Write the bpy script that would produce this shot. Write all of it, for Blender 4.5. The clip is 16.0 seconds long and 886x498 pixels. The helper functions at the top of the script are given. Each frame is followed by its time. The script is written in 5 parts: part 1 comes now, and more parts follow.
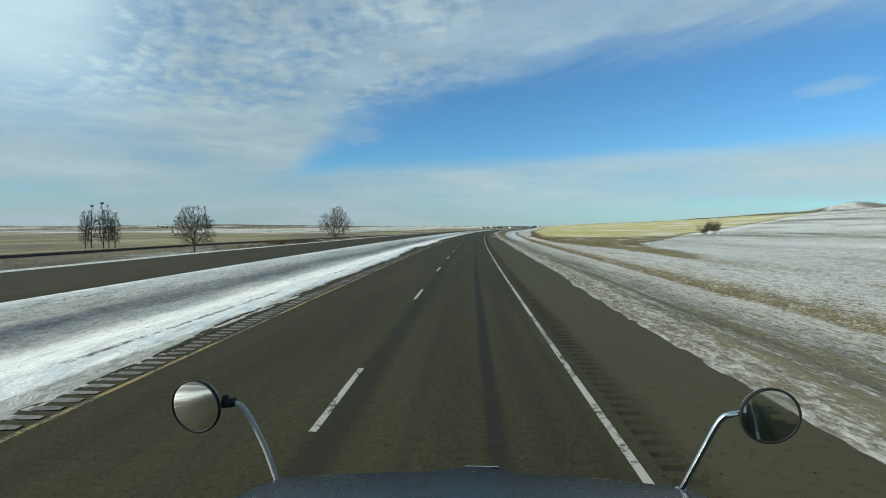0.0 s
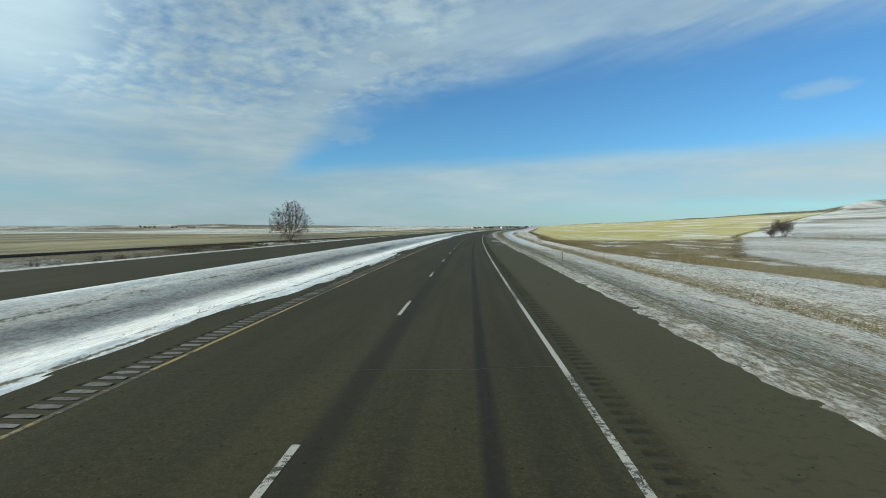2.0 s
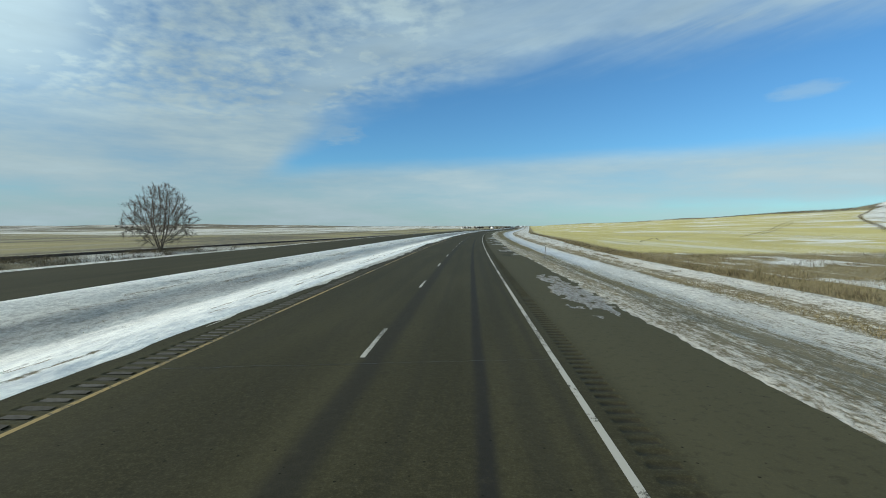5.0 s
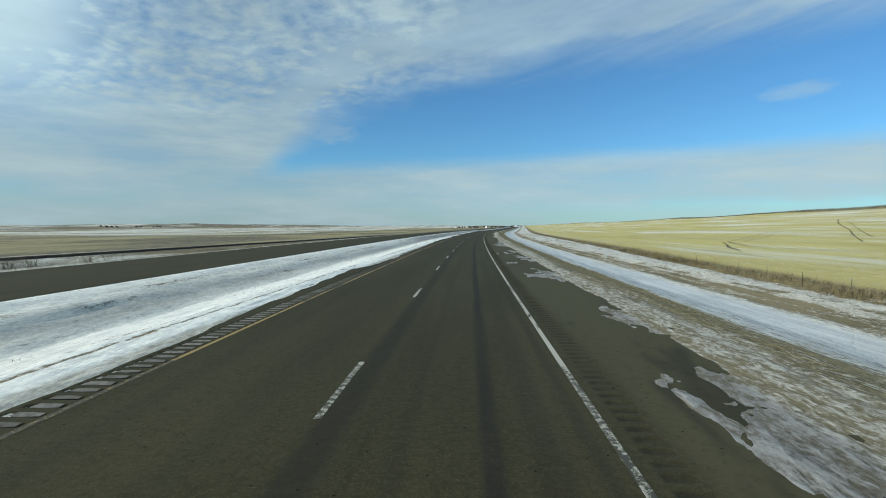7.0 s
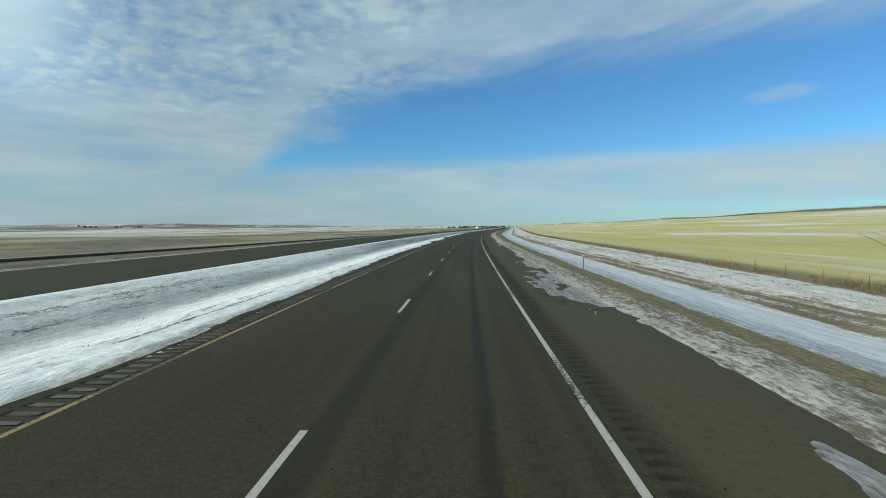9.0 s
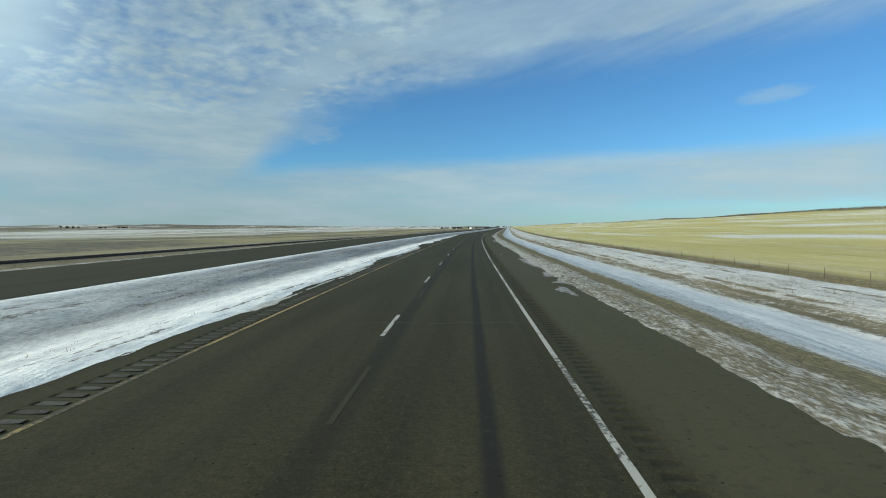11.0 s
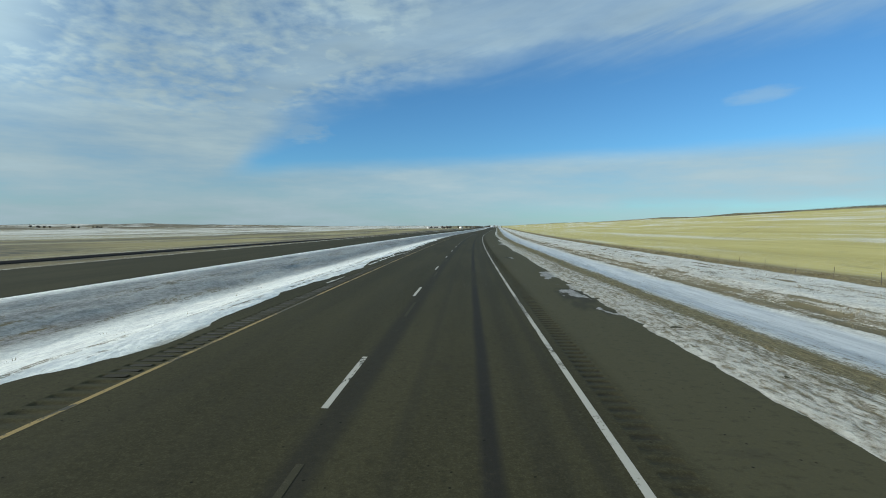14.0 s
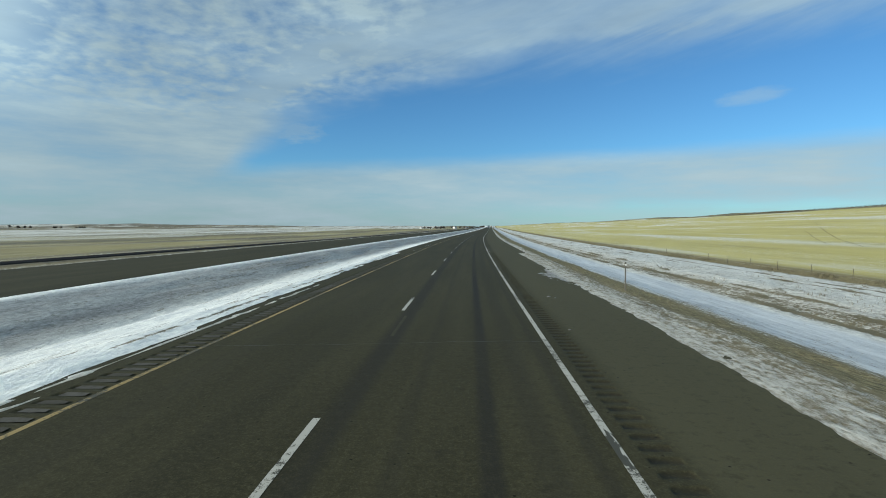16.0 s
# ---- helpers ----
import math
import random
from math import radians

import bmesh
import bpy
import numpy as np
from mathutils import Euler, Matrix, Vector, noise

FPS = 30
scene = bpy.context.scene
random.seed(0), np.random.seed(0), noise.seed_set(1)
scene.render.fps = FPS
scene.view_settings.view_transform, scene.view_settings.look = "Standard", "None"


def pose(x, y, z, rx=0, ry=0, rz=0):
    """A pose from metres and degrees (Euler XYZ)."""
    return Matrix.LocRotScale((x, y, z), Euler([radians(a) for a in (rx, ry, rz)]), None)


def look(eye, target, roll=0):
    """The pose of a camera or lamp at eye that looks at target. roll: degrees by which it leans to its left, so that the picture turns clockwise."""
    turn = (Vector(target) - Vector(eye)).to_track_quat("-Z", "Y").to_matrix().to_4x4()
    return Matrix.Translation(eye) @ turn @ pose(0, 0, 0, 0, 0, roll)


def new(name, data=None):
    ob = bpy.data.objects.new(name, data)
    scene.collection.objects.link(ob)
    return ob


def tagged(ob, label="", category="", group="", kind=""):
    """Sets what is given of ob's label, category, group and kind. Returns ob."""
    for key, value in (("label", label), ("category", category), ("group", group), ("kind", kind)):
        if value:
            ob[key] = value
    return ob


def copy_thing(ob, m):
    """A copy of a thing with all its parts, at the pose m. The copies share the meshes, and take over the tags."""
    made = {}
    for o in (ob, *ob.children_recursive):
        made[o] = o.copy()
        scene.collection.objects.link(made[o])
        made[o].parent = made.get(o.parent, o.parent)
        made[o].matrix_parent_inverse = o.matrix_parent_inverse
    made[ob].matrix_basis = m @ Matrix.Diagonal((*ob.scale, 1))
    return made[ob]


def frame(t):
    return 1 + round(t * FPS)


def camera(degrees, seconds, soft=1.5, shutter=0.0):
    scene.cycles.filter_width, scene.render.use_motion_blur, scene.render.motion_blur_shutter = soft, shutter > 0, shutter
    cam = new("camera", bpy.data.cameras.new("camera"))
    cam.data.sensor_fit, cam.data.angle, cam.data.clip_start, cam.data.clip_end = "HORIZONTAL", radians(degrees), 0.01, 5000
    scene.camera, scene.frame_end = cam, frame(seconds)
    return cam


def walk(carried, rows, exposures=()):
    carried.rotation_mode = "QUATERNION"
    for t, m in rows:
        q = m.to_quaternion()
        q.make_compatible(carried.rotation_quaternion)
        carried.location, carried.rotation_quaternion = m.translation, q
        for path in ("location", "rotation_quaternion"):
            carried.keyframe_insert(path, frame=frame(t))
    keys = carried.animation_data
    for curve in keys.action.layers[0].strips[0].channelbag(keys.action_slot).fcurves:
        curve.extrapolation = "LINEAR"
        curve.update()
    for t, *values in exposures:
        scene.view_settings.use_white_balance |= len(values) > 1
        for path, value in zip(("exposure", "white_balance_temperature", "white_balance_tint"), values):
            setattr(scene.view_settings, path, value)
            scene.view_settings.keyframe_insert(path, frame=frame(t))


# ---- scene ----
# ---- the road's line: s metres along it, u metres to the right of the camera's lane ----
CURVE, TIGHTEN, CURVE_END = 0.000257904, 2.882e-9, 587.0
EYE, SPEED = 2.582, 26.06


def heading(s):
    """Radians to the right of north, growing through one long bend and then straight."""
    q = np.clip(s, -300.0, CURVE_END)
    return CURVE * q + TIGHTEN * q * q


LINE_S = np.arange(-400.0, 4800.0, 0.5)
LINE_X = np.concatenate(([0.0], np.cumsum(np.sin(heading(LINE_S[:-1] + 0.25)) * 0.5)))
LINE_Y = np.concatenate(([0.0], np.cumsum(np.cos(heading(LINE_S[:-1] + 0.25)) * 0.5)))
LINE_X -= np.interp(0.0, LINE_S, LINE_X)
LINE_Y -= np.interp(0.0, LINE_S, LINE_Y)


def place(s, u):
    """World x, y of a point s along the road and u to its right."""
    s, u = np.asarray(s, float), np.asarray(u, float)
    a = heading(s)
    return np.interp(s, LINE_S, LINE_X) + u * np.cos(a), np.interp(s, LINE_S, LINE_Y) - u * np.sin(a)


# ---- camera ----
cam = camera(80.65, 16.0, soft=0.95)
# seconds, degrees of yaw to the right of the road's bearing, degrees of pitch
DRIFT_T, DRIFT_U = [0.0, 1.5, 2.5, 3.5, 4.2, 6.3, 9.0, 12.5, 14.5, 16.0], [-0.03, -0.02, 0.06, 0.15, 0.12, 0.03, 0.05, 0.0, 0.04, 0.04]
SWAY = [(0.0, -2.79, -2.36), (0.5, -2.69, -2.39), (1.0, -2.66, -2.37), (1.5, -2.61, -2.32), (2.0, -2.58, -2.35),
        (2.5, -2.54, -2.29), (3.0, -2.51, -2.25), (3.5, -2.47, -2.22), (4.0, -2.48, -2.30), (4.2, -2.49, -2.30),
        (5.2, -2.65, -2.36), (6.3, -2.80, -2.42), (6.5, -2.82, -2.43), (7.0, -2.75, -2.40), (7.5, -2.66, -2.39),
        (8.0, -2.58, -2.39), (8.5, -2.54, -2.41), (9.0, -2.46, -2.37), (9.2, -2.46, -2.36), (10.2, -2.50, -2.33),
        (11.3, -2.54, -2.31), (11.5, -2.54, -2.33), (12.0, -2.54, -2.43), (12.5, -2.61, -2.49), (13.0, -2.57, -2.48),
        (13.5, -2.56, -2.40), (14.0, -2.59, -2.37), (14.5, -2.64, -2.37), (15.0, -2.63, -2.41), (15.5, -2.66, -2.38),
        (16.0, -2.70, -2.35)]


def stand(t, yaw, pitch, roll=0.0):
    x, y = place(SPEED * t, float(np.interp(t, DRIFT_T, DRIFT_U)))
    return pose(float(x), float(y), EYE, 90 + pitch, roll, -(math.degrees(float(heading(SPEED * t))) + yaw))


PATH = [(t, stand(t, a, b)) for t, a, b in SWAY]
walk(cam, PATH, [(0.0, 0.0, 6400, 10), (4.2, -0.01, 6380, 10), (8.0, -0.03, 6330, 10), (12.0, -0.08, 6260, 10), (16.0, -0.09, 6240, 10)])

# ---- sky and sun ----
SUN_AZ, SUN_EL = -110.0, 21.0          # degrees: to the right of north, above the ground
world = bpy.data.worlds.new("sky")
scene.world = world
world.use_nodes = True


class Nodes:
    """Short hand for building a node tree."""

    def __init__(self, tree):
        self.tree = tree
        tree.nodes.clear()

    def add(self, kind, **sets):
        n = self.tree.nodes.new(kind)
        for k, v in sets.items():
            if k == "operation":
                n.operation = v
            elif k == "blend_type":
                n.blend_type = v
            elif k == "data_type":
                n.data_type = v
            elif k == "attribute_name":
                n.attribute_name = v
            elif k == "interpolation_type":
                n.interpolation_type = v
            elif k == "feature":
                n.feature = v
            elif k == "uv_map":
                n.uv_map = v
            elif k == "noise_dimensions":
                n.noise_dimensions = v
        return n

    def join(self, value, socket):
        if isinstance(value, bpy.types.NodeSocket):
            self.tree.links.new(value, socket)
        else:
            socket.default_value = value

    def m(self, op, a, b=0.0, c=0.0):
        n = self.add("ShaderNodeMath", operation=op)
        for i, v in enumerate((a, b, c)):
            self.join(v, n.inputs[i])
        return n.outputs[0]

    def step(self, v, lo, hi, a=0.0, b=1.0):
        n = self.add("ShaderNodeMapRange", interpolation_type="SMOOTHSTEP")
        for i, x in enumerate((v, lo, hi, a, b)):
            self.join(x, n.inputs[i])
        return n.outputs[0]

    def mix(self, f, a, b):
        n = self.add("ShaderNodeMix", data_type="RGBA")
        self.join(f, n.inputs[0])
        self.join((*a, 1) if isinstance(a, tuple) else a, n.inputs[6])
        self.join((*b, 1) if isinstance(b, tuple) else b, n.inputs[7])
        return n.outputs[2]

    def noise(self, vector, scale, detail=4.0, rough=0.55, distort=0.0):
        n = self.add("ShaderNodeTexNoise", noise_dimensions="3D")
        self.join(vector, n.inputs["Vector"])
        for k, v in (("Scale", scale), ("Detail", detail), ("Roughness", rough), ("Distortion", distort)):
            n.inputs[k].default_value = v
        return n.outputs[0]

    def xyz(self, x, y, z=0.0):
        n = self.add("ShaderNodeCombineXYZ")
        for i, v in enumerate((x, y, z)):
            self.join(v, n.inputs[i])
        return n.outputs[0]

    def split(self, v):
        n = self.add("ShaderNodeSeparateXYZ")
        self.join(v, n.inputs[0])
        return n.outputs


def build_sky():
    k = Nodes(world.node_tree)
    m, step = k.m, k.step
    sky = k.add("ShaderNodeTexSky")
    sky.sky_type, sky.sun_disc = "NISHITA", False
    sky.sun_elevation, sky.sun_rotation = radians(SUN_EL), radians(SUN_AZ)
    sky.altitude, sky.air_density, sky.dust_density, sky.ozone_density = 900, 1.0, 0.6, 1.6
    way = k.add("ShaderNodeTexCoord").outputs["Generated"]
    x, y, z = k.split(way)
    az = m("MULTIPLY", m("ARCTAN2", x, y), 57.2958)
    el = m("MULTIPLY", m("ARCSINE", z), 57.2958)
    zz = m("ADD", m("MAXIMUM", z, 0.0), 0.16)
    flat = k.xyz(m("DIVIDE", x, zz), m("DIVIDE", y, zz))
    broad = k.noise(flat, 0.9, 5.0, 0.6)
    cells = k.add("ShaderNodeTexVoronoi", feature="SMOOTH_F1")
    bent = k.add("ShaderNodeVectorMath", operation="MULTIPLY_ADD")
    k.join(k.add("ShaderNodeTexNoise").outputs[1], bent.inputs[0])
    stir = bent.inputs[0].links[0].from_node
    k.join(flat, stir.inputs["Vector"])
    stir.inputs["Scale"].default_value, stir.inputs["Detail"].default_value = 3.0, 4.0
    bent.inputs[1].default_value = (0.5, 0.5, 0)
    k.join(flat, bent.inputs[2])
    k.join(bent.outputs[0], cells.inputs["Vector"])
    cells.inputs["Scale"].default_value, cells.inputs["Smoothness"].default_value = 12.5, 0.9
    puffs = m("SUBTRACT", 1.02, m("MULTIPLY", cells.outputs[0], 1.15))
    fine = k.noise(flat, 14.0, 4.0, 0.6)
    haze = k.noise(k.xyz(m("MULTIPLY", az, 0.06), m("MULTIPLY", el, 0.32)), 1.0, 6.0, 0.6)
    wob = m("MULTIPLY", m("SUBTRACT", broad, 0.5), 6.5)
    fib = k.noise(k.xyz(m("MULTIPLY", az, 0.035), m("MULTIPLY", m("SUBTRACT", el, m("MULTIPLY", az, 0.26)), 0.30)), 1.0, 6.0, 0.6, 0.6)
    strand = m("MULTIPLY", m("SUBTRACT", fib, 0.5), step(az, -24.0, -6.0))
    e2 = m("ADD", m("ADD", el, wob), m("MULTIPLY", strand, 3.5))
    top = m("SUBTRACT", 17.2, m("MULTIPLY", 11.8, m("EXPONENT", m("MULTIPLY", m("ADD", az, 19.3), -1 / 9))))
    low = m("ADD", 5.2, m("MULTIPLY", 2.4, m("SUBTRACT", 1.0, m("EXPONENT", m("MULTIPLY", m("MAXIMUM", m("ADD", az, 19.0), -20.0), -1 / 25)))))
    gap = m("MULTIPLY", step(m("SUBTRACT", m("ADD", el, m("MULTIPLY", wob, 0.25)), low), -0.9, 1.4), step(m("SUBTRACT", top, e2), -2.2, 3.0))
    # thickness of the cloud outside the gap
    mott = m("ADD", 0.70, m("MULTIPLY", m("SUBTRACT", puffs, 0.5), 0.58))
    mott = m("ADD", mott, m("MULTIPLY", m("SUBTRACT", broad, 0.5), 0.9))
    mott = m("ADD", mott, m("MULTIPLY", m("SUBTRACT", fine, 0.5), 1.1))
    mott = m("MINIMUM", m("MAXIMUM", mott, 0.34), 0.95)
    streak = m("SUBTRACT", e2, top)
    streak = m("MULTIPLY", step(streak, -0.8, 2.6), step(streak, 12.5, 3.5))
    left = step(az, 12.0, -8.0)
    high = step(m("ADD", el, m("MULTIPLY", wob, 0.5)), 9.0, 14.0)
    veil = m("ADD", 0.42, m("MULTIPLY", m("SUBTRACT", broad, 0.5), 0.7))
    upper = m("ADD", m("MULTIPLY", left, mott), m("MULTIPLY", m("SUBTRACT", 1.0, left), veil))
    upper = m("MAXIMUM", upper, m("MULTIPLY", streak, m("ADD", step(az, -12.0, 14.0, 0.80, 0.66), m("MULTIPLY", m("SUBTRACT", broad, 0.5), 0.9))))
    upper = m("MINIMUM", m("MAXIMUM", m("ADD", upper, m("MULTIPLY", strand, 0.8)), 0.0), 0.95)
    lower = m("SUBTRACT", m("ADD", 0.82, m("MULTIPLY", m("SUBTRACT", haze, 0.5), 1.5)), m("MULTIPLY", m("MULTIPLY", step(el, 3.4, 2.0), step(az, 0.0, 22.0)), 0.30))
    dens = m("ADD", m("MULTIPLY", high, upper), m("MULTIPLY", m("SUBTRACT", 1.0, high), lower))
    bright_left = step(m("ADD", az, m("MULTIPLY", wob, 2.2)), -25.0, -42.0)
    bright_left = m("MULTIPLY", bright_left, step(el, 6.0, 15.0, 0.05, 1.0))
    dens = m("MAXIMUM", dens, m("MULTIPLY", bright_left, 0.90))
    dens = m("MULTIPLY", dens, m("SUBTRACT", 1.0, gap))
    # one small lens of cloud in the clear part
    dx = m("DIVIDE", m("SUBTRACT", az, 33.8), 3.3)
    dy = m("DIVIDE", m("ADD", m("SUBTRACT", el, 12.1), m("MULTIPLY", m("SUBTRACT", az, 33.8), -0.06)), 0.8)
    d2 = m("ADD", m("ADD", m("MULTIPLY", dx, dx), m("MULTIPLY", dy, dy)), m("MULTIPLY", m("SUBTRACT", fine, 0.5), 1.2))
    dens = m("MAXIMUM", dens, m("MULTIPLY", step(d2, 1.2, 0.0), 0.34))
    ex, ey = m("DIVIDE", m("ADD", az, 12.2), 3.0), m("DIVIDE", m("SUBTRACT", el, 10.0), 1.3)
    e3 = m("ADD", m("ADD", m("MULTIPLY", ex, ex), m("MULTIPLY", ey, ey)), m("MULTIPLY", m("SUBTRACT", fine, 0.5), 2.0))
    dens = m("MAXIMUM", dens, m("MULTIPLY", step(e3, 1.3, 0.0), 0.38))
    dens = m("MAXIMUM", dens, step(el, 1.5, -2.0))
    tone = m("ADD", m("ADD", 0.475, m("MULTIPLY", bright_left, 0.26)), m("MULTIPLY", m("SUBTRACT", haze, 0.5), 0.34))
    tone = m("ADD", tone, m("MULTIPLY", step(el, 8.0, 16.0), 0.035))
    tone = m("ADD", tone, m("MULTIPLY", step(az, -25.0, 15.0), 0.09))
    tone = m("SUBTRACT", tone, m("MULTIPLY", step(el, 4.0, 1.0), 0.03))
    cloud = k.add("ShaderNodeCombineColor")
    k.join(m("MULTIPLY", tone, 0.755), cloud.inputs[0])
    k.join(m("MULTIPLY", tone, 1.0), cloud.inputs[1])
    k.join(m("MULTIPLY", tone, 1.07), cloud.inputs[2])
    a, b = k.add("ShaderNodeBackground"), k.add("ShaderNodeBackground")
    tint = k.add("ShaderNodeMix", data_type="RGBA", blend_type="MULTIPLY")
    tint.inputs[0].default_value = 1.0
    k.join(sky.outputs[0], tint.inputs[6])
    tint.inputs[7].default_value = (0.50, 0.92, 1.18, 1)
    k.join(tint.outputs[2], a.inputs[0])
    a.inputs[1].default_value = 0.112
    k.join(cloud.outputs[0], b.inputs[0])
    b.inputs[1].default_value = 1.0
    both, out = k.add("ShaderNodeMixShader"), k.add("ShaderNodeOutputWorld")
    k.join(dens, both.inputs[0])
    k.join(a.outputs[0], both.inputs[1])
    k.join(b.outputs[0], both.inputs[2])
    k.join(both.outputs[0], out.inputs[0])


build_sky()
sun = new("sun", bpy.data.lights.new("sun", "SUN"))
sun.data.energy, sun.data.angle, sun.data.color = 4.8, radians(0.6), (1.0, 0.93, 0.80)
sun_way = Vector((math.sin(radians(SUN_AZ)) * math.cos(radians(SUN_EL)), math.cos(radians(SUN_AZ)) * math.cos(radians(SUN_EL)), math.sin(radians(SUN_EL))))
sun.matrix_world = look(sun_way * 100, (0, 0, 0))


# ---- materials ----
def surface(name, build, rough=0.9):
    """A node material; build(k, bsdf) wires its colour, roughness and relief."""
    mat = bpy.data.materials.new(name)
    mat.use_nodes = True
    k = Nodes(mat.node_tree)
    bsdf, out = k.add("ShaderNodeBsdfPrincipled"), k.add("ShaderNodeOutputMaterial")
    k.join(bsdf.outputs[0], out.inputs[0])
    bsdf.inputs["Roughness"].default_value = rough
    if rough > 0.75:
        bsdf.inputs["Specular IOR Level"].default_value = 0.1
    build(k, bsdf)
    return mat


def relief(k, bsdf, height, strength, distance):
    b = k.add("ShaderNodeBump")
    b.inputs["Strength"].default_value, b.inputs["Distance"].default_value = strength, distance
    k.join(height, b.inputs["Height"])
    k.join(b.outputs[0], bsdf.inputs["Normal"])


def road_uv(k):
    """u and s of the road's own coordinates, and both as a vector."""
    v = k.add("ShaderNodeUVMap", uv_map="road").outputs[0]
    u, s, _ = k.split(v)
    return u, s, v


def attr(k, name):
    return k.add("ShaderNodeAttribute", attribute_name=name).outputs["Fac"]


def ground_nodes(k, bsdf):
    u, s, v = road_uv(k)
    m, step = k.m, k.step

    def band(across, along, detail=5.0, rough=0.68, distort=0.0):
        """Noise drawn out along the road: cycles a metre across it and along it."""
        return k.noise(k.xyz(m("MULTIPLY", u, across), m("MULTIPLY", s, along)), 1.0, detail, rough, distort)

    snow, stubble, brush = attr(k, "snow"), attr(k, "stubble"), attr(k, "brush")
    far = band(0.05, 0.012, 5.0, 0.6)
    mid = band(1.3, 0.42, 6.0, 0.7, 0.2)
    streak = band(4.2, 1.0, 6.0, 0.76, 0.25)
    chunk = band(8.0, 3.6, 5.0, 0.75, 0.3)
    drift = band(2.6, 0.14, 6.0, 0.72, 0.1)
    fine = k.noise(v, 3.2, 6.0, 0.7, 0.3)
    blades = k.noise(v, 22.0, 3.0, 0.7)
    mix_n = m("ADD", m("ADD", m("MULTIPLY", mid, 0.16), m("MULTIPLY", streak, 0.28)), m("ADD", m("ADD", m("MULTIPLY", far, 0.12), m("MULTIPLY", chunk, 0.37)), m("MULTIPLY", drift, 0.07)))
    bands = band(0.022, 0.0035, 6.0, 0.6)
    snow = m("ADD", snow, m("MULTIPLY", attr(k, "wild"), m("MULTIPLY", m("SUBTRACT", bands, 0.5), 3.2)))
    cover = step(m("ADD", m("MULTIPLY", m("SUBTRACT", mix_n, 0.5), 4.0), snow), 0.30, 0.72)
    dry = k.mix(blades, (0.12, 0.10, 0.052), (0.30, 0.26, 0.155))
    dry = k.mix(step(far, 0.38, 0.66, 0.0, 0.55), dry, (0.115, 0.102, 0.062))
    dry = k.mix(m("MULTIPLY", fine, 0.6), dry, (0.165, 0.147, 0.10))
    rows = band(0.6, 0.06, 4.0, 0.6)
    straw = k.mix(rows, (0.41, 0.36, 0.115), (0.61, 0.55, 0.22))
    straw = k.mix(step(far, 0.40, 0.66, 0.0, 0.75), straw, (0.40, 0.345, 0.11))
    frost = band(0.05, 0.006, 6.0, 0.65)
    straw = k.mix(step(frost, 0.50, 0.66, 0.0, 0.8), straw, (0.62, 0.62, 0.50))
    swath = band(0.22, 0.012, 5.0, 0.65)
    straw = k.mix(step(swath, 0.55, 0.70, 0.0, 0.45), straw, (0.24, 0.215, 0.075))
    straw = k.mix(m("MULTIPLY", blades, 0.35), straw, (0.30, 0.25, 0.11))
    rank = k.mix(step(m("ADD", m("MULTIPLY", fine, 0.5), m("MULTIPLY", chunk, 0.5)), 0.38, 0.62), (0.080, 0.062, 0.026), (0.34, 0.28, 0.135))
    clump = band(0.30, 0.09, 6.0, 0.7)
    dry = k.mix(step(clump, 0.48, 0.62, 0.0, 0.6), dry, (0.085, 0.074, 0.042))
    soil = k.mix(stubble, dry, straw)
    soil = k.mix(step(clump, 0.54, 0.70, 0.0, 0.35), soil, (0.20, 0.175, 0.08))
    soil = k.mix(brush, soil, rank)
    soil = k.mix(m("MULTIPLY", attr(k, "sage"), step(clump, 0.36, 0.60, 0.35, 1.1)), soil, k.mix(fine, (0.045, 0.043, 0.036), (0.12, 0.112, 0.09)))
    white = k.mix(step(m("ADD", m("ADD", m("MULTIPLY", chunk, 0.32), m("MULTIPLY", streak, 0.38)), m("MULTIPLY", mid, 0.30)), 0.38, 0.60), (0.56, 0.59, 0.59), (0.93, 0.94, 0.87))
    icy = step(m("ADD", m("ADD", m("MULTIPLY", chunk, 0.42), m("MULTIPLY", streak, 0.42)), m("MULTIPLY", drift, 0.16)), 0.39, 0.61)
    white = k.mix(attr(k, "old"), white, k.mix(icy, (0.225, 0.20, 0.145), (0.61, 0.59, 0.505)))
    dirt = band(2.4, 0.22, 5.0, 0.7)
    white = k.mix(step(dirt, 0.57, 0.78, 0.0, 0.6), white, (0.34, 0.31, 0.24))
    crumbs = band(10.0, 3.0, 3.0, 0.7, 0.4)
    white = k.mix(step(crumbs, 0.63, 0.70, 0.0, 0.55), white, (0.26, 0.24, 0.19))
    white = k.mix(attr(k, "ice"), white, k.mix(step(drift, 0.36, 0.64), (0.39, 0.425, 0.45), (0.57, 0.605, 0.62)))
    # grey of the shoulder's slush and of the median slope's painted shade
    slush = k.mix(icy, (0.105, 0.102, 0.09), (0.295, 0.292, 0.28))
    white = k.mix(attr(k, "slush"), white, slush)
    k.join(k.mix(cover, soil, white), bsdf.inputs["Base Color"])
    k.join(m("SUBTRACT", 0.95, m("MULTIPLY", cover, 0.35)), bsdf.inputs["Roughness"])
    bsdf.inputs["Specular IOR Level"].default_value = 0.25
    h = m("ADD", m("ADD", m("MULTIPLY", streak, 0.45), m("MULTIPLY", chunk, 0.50)), m("ADD", m("MULTIPLY", blades, 0.12), m("MULTIPLY", cover, 0.25)))
    relief(k, bsdf, h, 0.9, 0.11)


